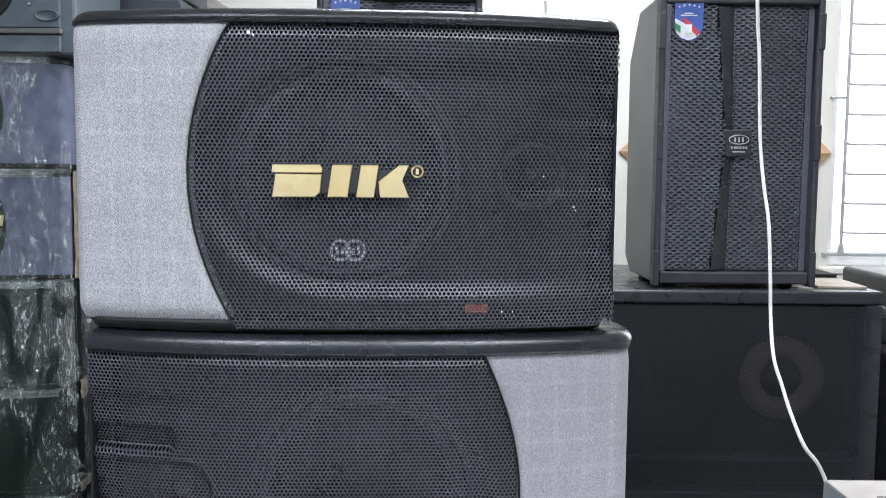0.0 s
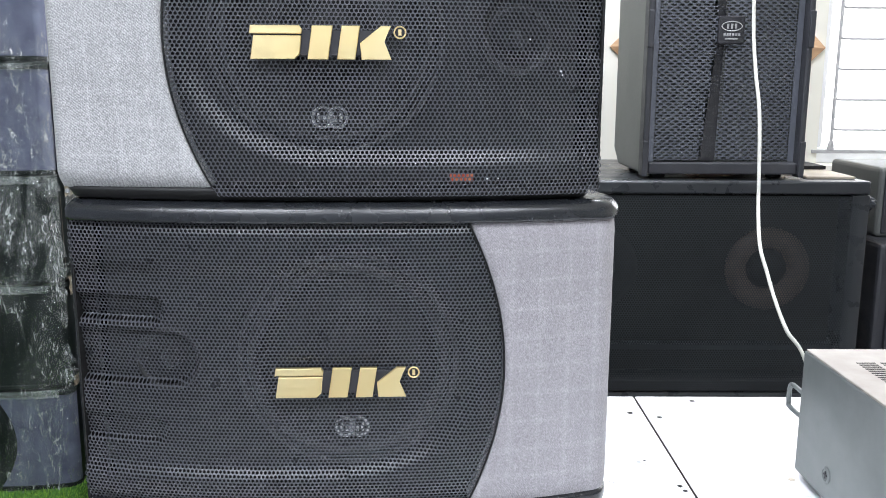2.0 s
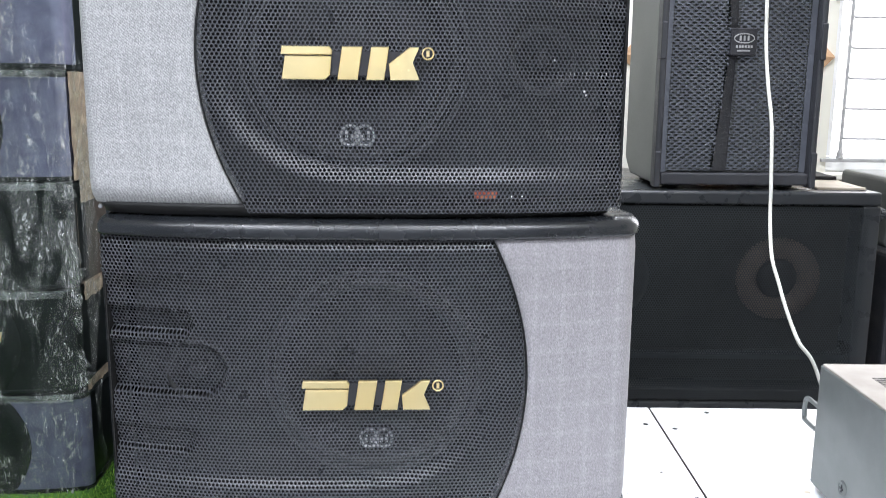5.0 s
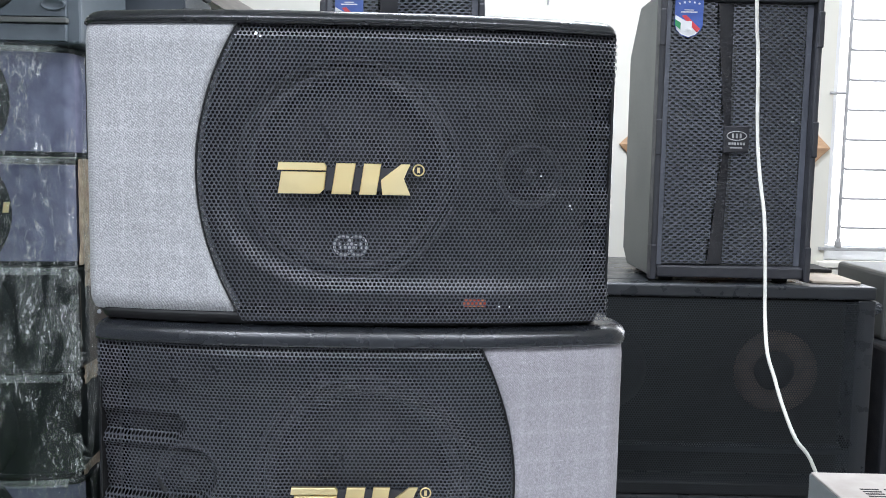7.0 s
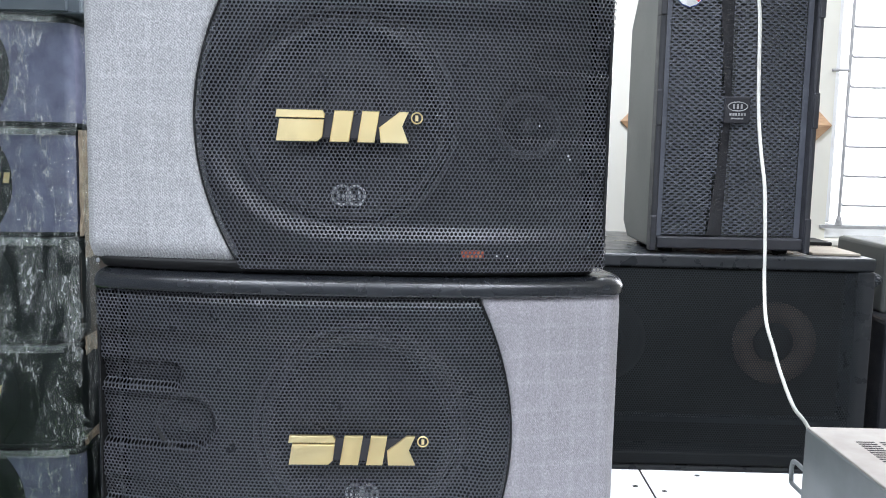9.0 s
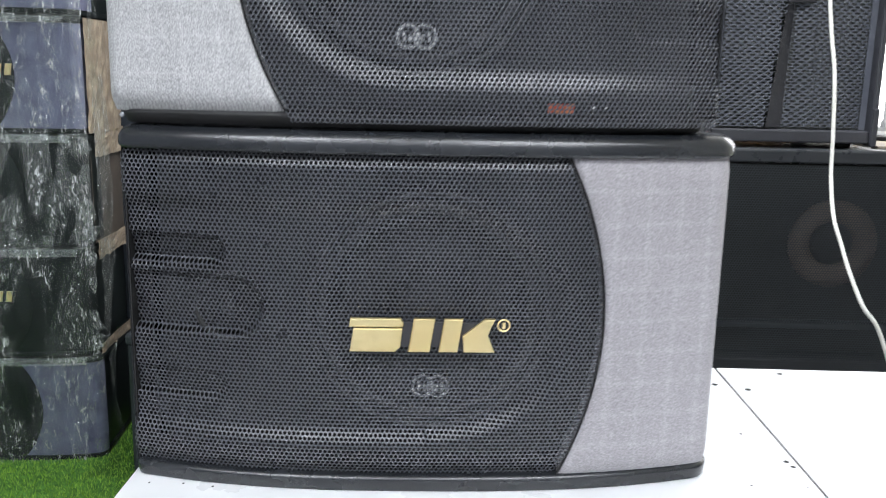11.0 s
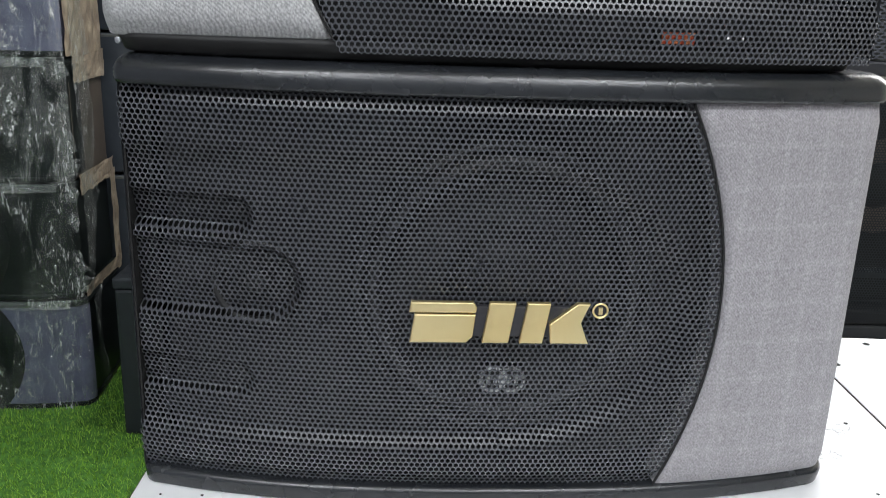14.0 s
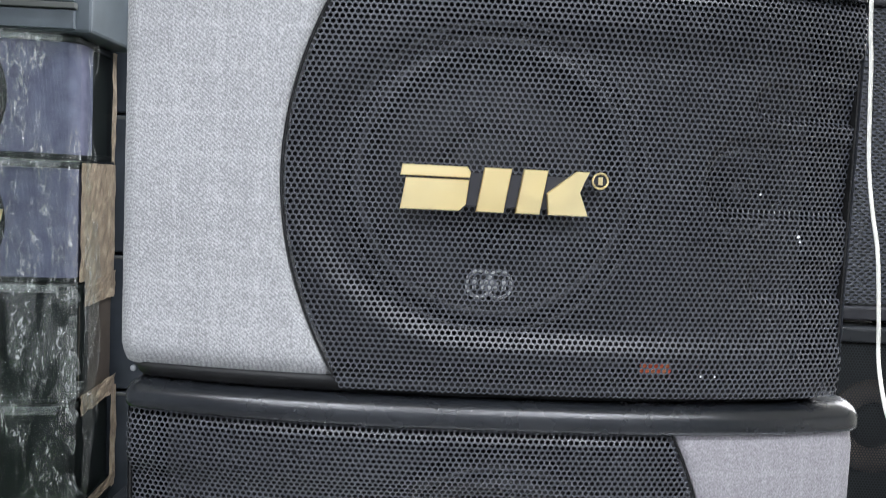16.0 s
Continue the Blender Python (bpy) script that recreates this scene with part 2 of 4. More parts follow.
dustm.bump(dustm.noise(500, 3), 0.2, 0.0006)
DUSTY = dustm.m

cablem = Mat("white_cable_jacket", (0.80, 0.79, 0.72), 0.4)
cablem.colour(cablem.noise(30), [(0.3, (0.72, 0.71, 0.63)), (0.7, (0.85, 0.845, 0.79))])
CABLE = cablem.m

chrome = Mat("dull_chrome", (0.55, 0.56, 0.57), 0.3, 1.0)
chrome.rough(chrome.noise(80), 0.22, 0.4)
CHROME = chrome.m

bluem = Mat("blue_sticker", (0.05, 0.11, 0.42), 0.35)
bluem.colour(bluem.noise(30), [(0.3, (0.045, 0.10, 0.40)), (0.7, (0.07, 0.14, 0.48))])
BLUE = bluem.m
GREEN = Mat("green_print", (0.03, 0.28, 0.10), 0.4).m
RED = Mat("red_print", (0.62, 0.05, 0.06), 0.4).m
PAPER = Mat("white_print", (0.82, 0.82, 0.82), 0.45).m
brownp = Mat("brown_driver_ring", (0.09, 0.06, 0.04), 0.6)
brownp.colour(brownp.noise(20), [(0.3, (0.075, 0.054, 0.040)), (0.7, (0.120, 0.088, 0.066))])
BROWN = brownp.m


def film_material(name, lo, hi, veil, rough, white, cover):
    """Stretch film: mostly clear, with thin creases painted half white for their gleaming highlights."""
    m = bpy.data.materials.new(name)
    m.use_nodes = True
    n, l = m.node_tree.nodes, m.node_tree.links
    n.remove(n["Principled BSDF"])
    tr, gl, df, cr, mx = n.new("ShaderNodeBsdfTransparent"), n.new("ShaderNodeBsdfGlossy"), n.new("ShaderNodeBsdfDiffuse"), n.new("ShaderNodeMixShader"), n.new("ShaderNodeMixShader")
    tr.inputs["Color"].default_value = (0.93, 0.96, 0.95, 1)
    gl.inputs["Roughness"].default_value = rough
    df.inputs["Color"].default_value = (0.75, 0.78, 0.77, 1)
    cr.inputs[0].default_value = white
    gp, mp = n.new("ShaderNodeNewGeometry"), n.new("ShaderNodeMapping")
    mp.inputs["Scale"].default_value, mp.inputs["Rotation"].default_value = (7.5, 7.5, 2.6), (0.0, 0.85, 0.0)

    def tex(scale, detail, distortion):
        t = n.new("ShaderNodeTexNoise")
        t.inputs["Scale"].default_value, t.inputs["Detail"].default_value, t.inputs["Distortion"].default_value = scale, detail, distortion
        l.new(mp.outputs[0], t.inputs["Vector"])
        return t.outputs["Fac"]

    def calc(op, a, b):
        t = n.new("ShaderNodeMath")
        t.operation = op
        for i, v in enumerate((a, b)):
            if isinstance(v, (int, float)):
                t.inputs[i].default_value = v
            else:
                l.new(v, t.inputs[i])
        return t.outputs[0]

    def ramp(fac, a, b, v0, v1):
        t = n.new("ShaderNodeValToRGB")
        t.color_ramp.elements[0].position, t.color_ramp.elements[0].color = a, (v0, v0, v0, 1)
        t.color_ramp.elements[1].position, t.color_ramp.elements[1].color = b, (v1, v1, v1, 1)
        l.new(fac, t.inputs[0])
        return t.outputs[0]

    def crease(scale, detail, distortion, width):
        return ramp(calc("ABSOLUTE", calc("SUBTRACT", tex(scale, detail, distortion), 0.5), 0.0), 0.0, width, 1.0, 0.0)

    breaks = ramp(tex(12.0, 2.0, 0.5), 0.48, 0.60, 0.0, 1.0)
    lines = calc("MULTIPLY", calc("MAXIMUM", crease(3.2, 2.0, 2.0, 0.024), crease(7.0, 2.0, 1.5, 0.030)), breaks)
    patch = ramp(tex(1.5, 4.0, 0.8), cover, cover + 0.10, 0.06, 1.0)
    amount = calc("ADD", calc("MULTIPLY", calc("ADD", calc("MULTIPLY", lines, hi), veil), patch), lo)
    bp = n.new("ShaderNodeBump")
    bp.inputs["Strength"].default_value, bp.inputs["Distance"].default_value = 1.0, 0.03
    l.new(gp.outputs["Position"], mp.inputs[0]), l.new(calc("ADD", tex(6.0, 3.0, 1.5), calc("MULTIPLY", tex(20.0, 4.0, 0.8), 0.45)), bp.inputs["Height"]), l.new(bp.outputs[0], gl.inputs["Normal"])
    l.new(gl.outputs[0], cr.inputs[1]), l.new(df.outputs[0], cr.inputs[2])
    l.new(amount, mx.inputs[0]), l.new(tr.outputs[0], mx.inputs[1]), l.new(cr.outputs[0], mx.inputs[2])
    l.new(mx.outputs[0], n["Material Output"].inputs[0])
    return m


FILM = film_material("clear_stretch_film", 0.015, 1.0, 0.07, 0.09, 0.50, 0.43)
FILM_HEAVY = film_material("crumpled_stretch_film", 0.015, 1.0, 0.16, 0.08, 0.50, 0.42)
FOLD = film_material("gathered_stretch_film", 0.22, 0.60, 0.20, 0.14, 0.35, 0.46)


def glow(name, colour, strength):
    m = bpy.data.materials.new(name)
    m.use_nodes = True
    b = m.node_tree.nodes["Principled BSDF"]
    b.inputs["Base Color"].default_value = (*colour, 1)
    b.inputs["Emission Color"].default_value = (*colour, 1)
    b.inputs["Emission Strength"].default_value = strength
    m.cycles.emission_sampling = "NONE"
    return m


OUTSIDE = glow("bright_daylight", (1.0, 1.0, 0.98), 2.2)
TUBE = glow("lit_tube", (0.95, 0.98, 1.0), 9.0)

# ---- mesh helpers ----


def thing(name, place=(0, 0, 0), turn=0.0, label="", category="", group="", kind=""):
    ob = new(name)
    ob.matrix_world = pose(*place, 0, 0, turn)
    return tagged(ob, label, category, group, kind)


def part(name, bm, material, parent=None, label="", smooth=False):
    me = bpy.data.meshes.new(name)
    if isinstance(bm, tuple):
        me.from_pydata(*bm)
    else:
        bmesh.ops.recalc_face_normals(bm, faces=bm.faces)
        bm.to_mesh(me)
        bm.free()
    if smooth:
        me.shade_smooth()
    me.materials.append(material)
    ob = new(name, me)
    if parent:
        ob.parent = parent
    if label:
        ob["label"] = label
    return ob


def box(x0, x1, y0, y1, z0, z1, bevel=0.0, segs=2, bm=None):
    own = bmesh.new()
    bmesh.ops.create_cube(own, size=1, matrix=Matrix.LocRotScale(((x0 + x1) / 2, (y0 + y1) / 2, (z0 + z1) / 2), None, (x1 - x0, y1 - y0, z1 - z0)))
    if bevel:
        bmesh.ops.bevel(own, geom=own.edges[:], offset=bevel, segments=segs, affect="EDGES", profile=0.5)
    if bm is None:
        return own
    join(bm, own)
    return bm


def join(bm, other):
    me = bpy.data.meshes.new("temporary")
    other.to_mesh(me)
    other.free()
    bm.from_mesh(me)
    bpy.data.meshes.remove(me)


def lathe(profile, segs=40, axis="Y"):
    """Turn (radius, along) points round an axis."""
    bm = bmesh.new()
    rings = []
    for r, a in profile:
        ring = []
        for i in range(segs):
            w = 2 * math.pi * i / segs
            c, s = r * math.cos(w), r * math.sin(w)
            ring.append(bm.verts.new({"Y": (c, a, s), "Z": (c, s, a), "X": (a, c, s)}[axis]))
        rings.append(ring)
    for p, q in zip(rings, rings[1:]):
        for i in range(segs):
            j = (i + 1) % segs
            bm.faces.new((p[i], p[j], q[j], q[i]))
    for ring in (rings[0], rings[-1]):
        bm.faces.new(ring)
    return bm


def tube(points, r, segs=8, bm=None):
    """A round bar along a line of points."""
    bm = bm or bmesh.new()
    pts = [Vector(p) for p in points]
    rings = []
    ref = Vector((0.31, 0.17, 0.93))
    for i, p in enumerate(pts):
        d = (pts[min(i + 1, len(pts) - 1)] - pts[max(i - 1, 0)]).normalized()
        u = d.cross(ref)
        if u.length < 1e-3:
            u = d.cross(Vector((1, 0, 0)))
        u.normalize()
        v = d.cross(u)
        rings.append([bm.verts.new(p + r * (u * math.cos(2 * math.pi * k / segs) + v * math.sin(2 * math.pi * k / segs))) for k in range(segs)])
    for a, b in zip(rings, rings[1:]):
        for k in range(segs):
            m = (k + 1) % segs
            bm.faces.new((a[k], a[m], b[m], b[k]))
    bm.faces.new(rings[0]), bm.faces.new(rings[-1])
    return bm


def smooth_line(points, steps=8):
    """Catmull-Rom through the points."""
    p = [Vector(q) for q in points]
    p = [2 * p[0] - p[1]] + p + [2 * p[-1] - p[-2]]
    out = []
    for i in range(1, len(p) - 2):
        for k in range(steps):
            t = k / steps
            out.append(0.5 * ((2 * p[i]) + (p[i + 1] - p[i - 1]) * t + (2 * p[i - 1] - 5 * p[i] + 4 * p[i + 1] - p[i + 2]) * t * t + (3 * p[i] - 3 * p[i + 1] + p[i + 2] - p[i - 1]) * t ** 3))
    out.append(p[-2])
    return out


def slab(outline, y0, y1, bevel=0.0, bm=None):
    """An outline of (x, z) points made into a plate between y0 (front) and y1."""
    own = bmesh.new()
    front = [own.verts.new((x, y0, z)) for x, z in outline]
    back = [own.verts.new((x, y1, z)) for x, z in outline]
    own.faces.new(front), own.faces.new(back[::-1])
    for i in range(len(outline)):
        j = (i + 1) % len(outline)
        own.faces.new((front[i], back[i], back[j], front[j]))
    if bevel:
        ring = [e for e in own.edges if e.verts[0].co.y == e.verts[1].co.y == y0 or (abs(e.verts[0].co.y - y0) < 1e-6 and abs(e.verts[1].co.y - y0) < 1e-6)]
        bmesh.ops.bevel(own, geom=ring, offset=bevel, segments=1, affect="EDGES")
    if bm is None:
        return own
    join(bm, own)
    return bm


def sheet(rows):
    """A grid of points, row by row, made into quads (verts, edges, faces)."""
    n = len(rows[0])
    verts = [tuple(p) for r in rows for p in r]
    faces = [(i * n + k, i * n + k + 1, (i + 1) * n + k + 1, (i + 1) * n + k) for i in range(len(rows) - 1) for k in range(n - 1)]
    return verts, [], faces


def hex_sheet(x0, x1, z0, z1, pitch, hole, thick, inside, surface, squash=1.0):
    """Perforated sheet: one ring-shaped cell for each hole, bent to surface(x, z)."""
    rowstep = pitch * 0.8660254 * squash
    xs, zs = [], []
    for j in range(int((z1 - z0) / rowstep) + 1):
        row = np.arange(x0 + (pitch / 2 if j % 2 else 0), x1, pitch)
        xs.append(row), zs.append(np.full(len(row), z0 + j * rowstep))
    cx, cz = np.concatenate(xs), np.concatenate(zs)
    keep = inside(cx, cz)
    cx, cz = cx[keep], cz[keep]
    ang = np.radians(90 + 60 * np.arange(6))
    ox, oz = np.cos(ang) * pitch / math.sqrt(3), np.sin(ang) * pitch / math.sqrt(3) * squash
    hx, hz = np.cos(ang) * hole, np.sin(ang) * hole * squash
    X = np.concatenate([cx[:, None] + ox, cx[:, None] + hx, cx[:, None] + hx], 1)
    Z = np.concatenate([cz[:, None] + oz, cz[:, None] + hz, cz[:, None] + hz], 1)
    Y = surface(X, Z)
    Y[:, 12:] += thick
    verts = np.stack([X, Y, Z], 2).reshape(-1, 3)
    k = np.arange(6)
    m = (k + 1) % 6
    quads = np.concatenate([np.stack([k, m, 6 + m, 6 + k], 1), np.stack([6 + k, 6 + m, 12 + m, 12 + k], 1)])
    faces = (np.arange(len(cx))[:, None, None] * 18 + quads[None]).reshape(-1, 4)
    return verts.tolist(), [], faces.tolist()


def step(v, a, b):
    t = np.clip((v - a) / (b - a), 0, 1)
    return t * t * (3 - 2 * t)


# ---- the room ----


def room():
    x0, x1, y0, y1, h, w = -2.8, 3.75, -2.6, 3.58, 3.0, 0.12
    tagged(part("floor", box(x0, x1, y0, y1, -0.08, -0.022), TILE), "plain grey shop floor", "floor", kind="structure")
    tagged(part("turf_mat", box(x0 + 0.01, -0.16, 1.1, y1 - 0.005, -0.022, -0.010), TURFBACK), "green artificial turf mat on the shop floor", "turf", kind="structure")
    tagged(part("ceiling", box(x0, x1, y0, y1, h, h + 0.1), WALL), "plain white painted ceiling", "ceiling", kind="structure")
    # South and west walls stay out of view; grey is chosen for their reflections.
    tagged(part("wall_south", box(x0, x1, y0 - w, y0, -0.022, h), FRONT), "plain pale grey wall, unseen, toned for its reflections", "wall", kind="structure")
    tagged(part("wall_west", box(x0 - w, x0, y0, y1, -0.022, h), FRONT), "plain pale grey wall, unseen, toned for its reflections", "wall", kind="structure")
    tagged(part("wall_east", box(x1, x1 + w, y0, y1, -0.022, h), WALL), "plain cream painted wall", "wall", kind="structure")
    # back wall with the window opening
    bm = box(x0, 1.638, y1, y1 + w, -0.022, h)
    box(3.203, x1, y1, y1 + w, -0.022, h, bm=bm)
    box(1.638, 3.203, y1, y1 + w, -0.022, 0.8645, bm=bm)
    box(1.638, 3.203, y1, y1 + w, 2.835, h, bm=bm)
    tagged(part("wall_north", bm, WALL), "cream painted back wall with a window opening", "wall", kind="structure")


room()


def window():
    w = thing("window_1", (1.638, 3.58, 0.8645), 0, "white window with grey iron security bars, bright daylight outside", "window", kind="structure")
    w.scale = (1.159, 1.159, 1.159)
    part("window_sill", box(-0.03, 1.38, -0.03, 0.11, 0.0, 0.022, 0.004), WALL, w)
    for k in range(3):
        part("sill_moulding", box(-0.02, 1.36, -0.012 - 0.006 * k, 0.0, -0.075 + 0.026 * k, -0.056 + 0.026 * k, 0.003), WALL, w, "cream painted moulding")
    part("bottom_rail", box(0.0, 1.35, 0.035, 0.075, 0.022, 0.075, 0.003), WHITE, w)
    part("frame_side", box(0.0, 0.03, 0.035, 0.075, 0.077, 1.70, 0.003), WHITE, w)
    part("frame_side", box(1.32, 1.35, 0.035, 0.075, 0.077, 1.70, 0.003), WHITE, w)
    part("frame_top", box(0.032, 1.318, 0.035, 0.075, 1.66, 1.70, 0.003), WHITE, w)
    part("flat_bar", box(-0.02, 1.35, -0.012, 0.004, 0.060, 0.072, 0.002), IRON, w, "grey flat iron bar along the bottom")
    part("upright_bar", tube([(0.045, -0.004, 0.072), (0.045, -0.004, 1.68)], 0.0055), IRON, w)
    part("bar_foot", lathe([(0.011, 0.0), (0.011, 0.018), (0.006, 0.03)], 12, "Z"), IRON, w).location = (0.045, -0.004, 0.072)
    for k in range(16):
        z = 0.141 + 0.102 * k
        if z < 1.66:
            pts = smooth_line([(0.045, -0.004, z + 0.012), (0.052, -0.004, z + 0.003), (0.075, -0.004, z), (0.2, -0.004, z)], 4) + [Vector((1.35, -0.004, z))]
            part("cross_bar", tube(pts, 0.0042, 6), IRON, w)
    part("latch_rod", tube([(-0.015, -0.006, 0.606), (0.042, -0.006, 0.606)], 0.005, 6), IRON, w, "short grey iron rod")
    pane = part("pane", box(0.03, 1.32, 0.052, 0.058, 0.077, 1.66), OUTSIDE, w, "frosted pane glowing with daylight")
    return pane


window()

d = tagged(part("sky_backdrop", box(0.8, 4.4, 4.3, 4.32, 0.0, 3.4), OUTSIDE), "bright overcast daylight outside", "backdrop", kind="structure")

for tx, ty, watts in TUBES:
    f = thing("ceiling_light", (tx, ty, 2.92), 0, "white ceiling batten with a lit tube", "ceiling light", "ceiling lights")
    part("batten", box(-0.62, 0.62, -0.03, 0.03, 0.035, 0.08, 0.006), WHITE, f)
    part("tube", tube([(-0.6, 0, 0.02), (0.6, 0, 0.02)], 0.013, 10), TUBE, f, "lit white tube")


def turf():
    """Short turf blades over the part of the floor that shows."""
    n = 60000
    r = np.random.RandomState(4)
    x, y = r.uniform(-1.75, -0.25, n), r.uniform(1.5, 2.95, n)
    w, h = r.uniform(0, 2 * math.pi, n), r.uniform(0.006, 0.013, n)
    lx, ly = r.normal(0, 0.004, n), r.normal(0, 0.004, n)
    dx, dy = np.cos(w) * 0.0011, np.sin(w) * 0.0011
    z = np.full(n, -0.010)
    v = np.stack([np.stack([x - dx, y - dy, z], 1), np.stack([x + dx, y + dy, z], 1), np.stack([x + lx, y + ly, h - 0.010], 1)], 1).reshape(-1, 3)
    part_ob = part("turf_blades", (v.tolist(), [], np.arange(3 * n).reshape(-1, 3).tolist()), BLADE)
    tagged(part_ob, "short bright green artificial grass blades", "turf", kind="stuff")


turf()

# ---- tables ----


def table(x0, x1, label):
    t = thing("display_table", ((x0 + x1) / 2, 1.08, 0), 0, label, "table", "white display tables")
    hw = (x1 - x0) / 2
    part("tabletop", box(-hw, hw, -0.36, 0.340, 0.675, 0.70, 0.0015, 1), WHITE, t)
    for sx in (-1, 1):
        for y in (-0.31, 0.290):
            part("leg", box(sx * (hw - 0.06) - 0.02, sx * (hw - 0.06) + 0.02, y - 0.02, y + 0.02, -0.022, 0.674, 0.003), WHITE, t)
        # Dark bands on the edges paint the shade in the gap between tables.
        part("edge_band", box(sx * hw - 0.0004, sx * hw + 0.0004, -0.358, 0.338, 0.677, 0.6988), SEAMDARK, t, "dark band on the board edge that deepens the seam")
        part("side_rail", box(sx * (hw - 0.06) - 0.012, sx * (hw - 0.06) + 0.012, -0.288, 0.268, 0.61, 0.674), WHITE, t)
    return t


ta = table(-0.297, 0.4317, "white laminate table with screw holes under the stacked loudspeakers")
tb = table(0.4343, 1.165, "white laminate display table holding the grey power amplifier")
for t, spots in ((ta, [(0.411, 1.346, 1.0), (0.420, 1.100, 0.75), (0.423, 1.087, 0.75), (0.361, 1.040, 0.4), (0.420, 1.039, 0.35), (0.393, 1.175, 0.5), (-0.272, 1.010, 0.26), (-0.2365, 1.010, 0.3), (-0.2045, 1.005, 0.3)]), (tb, [(0.452, 1.329, 1.0), (0.521, 1.398, 1.0)])):
    for x, y, size in spots:
        hole = part("screw_hole", lathe([(0.0035 * size, 0.7002), (0.0045 * size, 0.7006), (0.0024 * size, 0.7008)], 10, "Z"), INSIDE, t)
        hole.location = (x - t.location.x, y - t.location.y, 0)
rnd = random.Random(3)
for cx, cy, count, spread in ((0.345, 1.109, 9, 0.012), (0.376, 1.157, 4, 0.008), (0.393, 1.168, 3, 0.010)):
    scuff = bmesh.new()
    for _ in range(count):
        x, y, w = cx + rnd.uniform(-spread, spread), cy + rnd.uniform(-0.6, 0.6) * spread, rnd.uniform(0, math.pi)
        dx, dy = math.cos(w) * rnd.uniform(0.002, 0.006), math.sin(w) * rnd.uniform(0.002, 0.006)
        tube([(x - dx, y - dy, 0.7000), (x + 0.0008, y, 0.7001), (x + dx, y + dy, 0.7000)], 0.0005, 5, scuff)
    part("scuff", scuff, IRON, ta, "grey scuff on the laminate").location = (-ta.location.x, -ta.location.y, 0)
chip = part("laminate_chip", lathe([(0.0045, 0.7001), (0.0040, 0.7008), (0.0022, 0.7010)], 9, "Z"), PALECARD, tb, "yellowish glue spot")
chip.location = (0.568 - tb.location.x, 1.120 - tb.location.y, 0)

# ---- the two karaoke loudspeakers ----


def front_curve(x, half, corner=0.02):
    """How far the bowed front falls back at x."""
    a = np.abs(x)
    c = 0.040 * (a / 0.31) ** 2.6
    q = np.clip((a - (half - corner)) / corner, 0, 1)
    return c + 1.5 * corner * (1 - np.sqrt(np.maximum(0, 1 - q * q)))


def plan(half, depth, inset, corners=(0.02, 0.02), n=18, taper=0.80):
    """Outline of the cabinet from above, bowed front and tapering sides."""
    h = half - inset
    cl, cr = corners
    flat = np.linspace(-(half - cl - 0.002), half - cr - 0.002, n)
    quarter = np.sin(np.linspace(0, math.pi / 2, 7))
    lf, rt = half - cl + cl * quarter, half - cr + cr * quarter
    xs = np.concatenate([-lf[::-1], flat, rt])
    ys = np.where(xs < 0, front_curve(xs, half, cl), front_curve(xs, half, cr)) + inset
    pts = [(float(x) * h / half, float(y)) for x, y in zip(xs, ys)]
    return pts + [(h * (0.85 + 0.15 * taper), 0.13), (h * taper, depth - inset), (-h * taper, depth - inset), (-h * (0.85 + 0.15 * taper), 0.13)]


def prism(rings):
    """Stack of equal outlines [(outline, z)], closed below and above."""
    bm = bmesh.new()
    made = [[bm.verts.new((x, y, z)) for x, y in o] for o, z in rings]
    n = len(made[0])
    for a, b in zip(made, made[1:]):
        for i in range(n):
            j = (i + 1) % n
            bm.faces.new((a[i], a[j], b[j], b[i]))
    bm.faces.new(made[0][::-1]), bm.faces.new(made[-1])
    return bm


def rounded_plate(half, depth, out, z0, z1, r_low, r_high, corners=(0.02, 0.02), taper=0.80, slope=0.0):
    rings = []

    def back(outline):
        return [(x, y + slope if y < 0.12 else y) for x, y in outline]
    for w in np.linspace(0, math.pi / 2, 5):
        rings.append((back(plan(half, depth, -out + r_low * (1 - math.sin(w)), corners, 18, taper)), z0 + r_low * (1 - math.cos(w))))
    for w in np.linspace(0, math.pi / 2, 6):
        rings.append((plan(half, depth, -out + r_high * (1 - math.cos(w)), corners, 18, taper), z1 - r_high + r_high * math.sin(w)))
    return prism(rings)


def torus(major, minor, y, segs):
    """A ring round the y axis."""
    verts, faces = [], []
    for i in range(segs):
        a = 2 * math.pi * i / segs
        for k in range(8):
            c = 2 * math.pi * k / 8
            q = major + minor * math.cos(c)
            verts.append((q * math.cos(a), y + minor * math.sin(c), q * math.sin(a)))
            j, m = (i + 1) % segs, (k + 1) % 8
            faces.append((i * 8 + k, i * 8 + m, j * 8 + m, j * 8 + k))
    return verts, [], faces


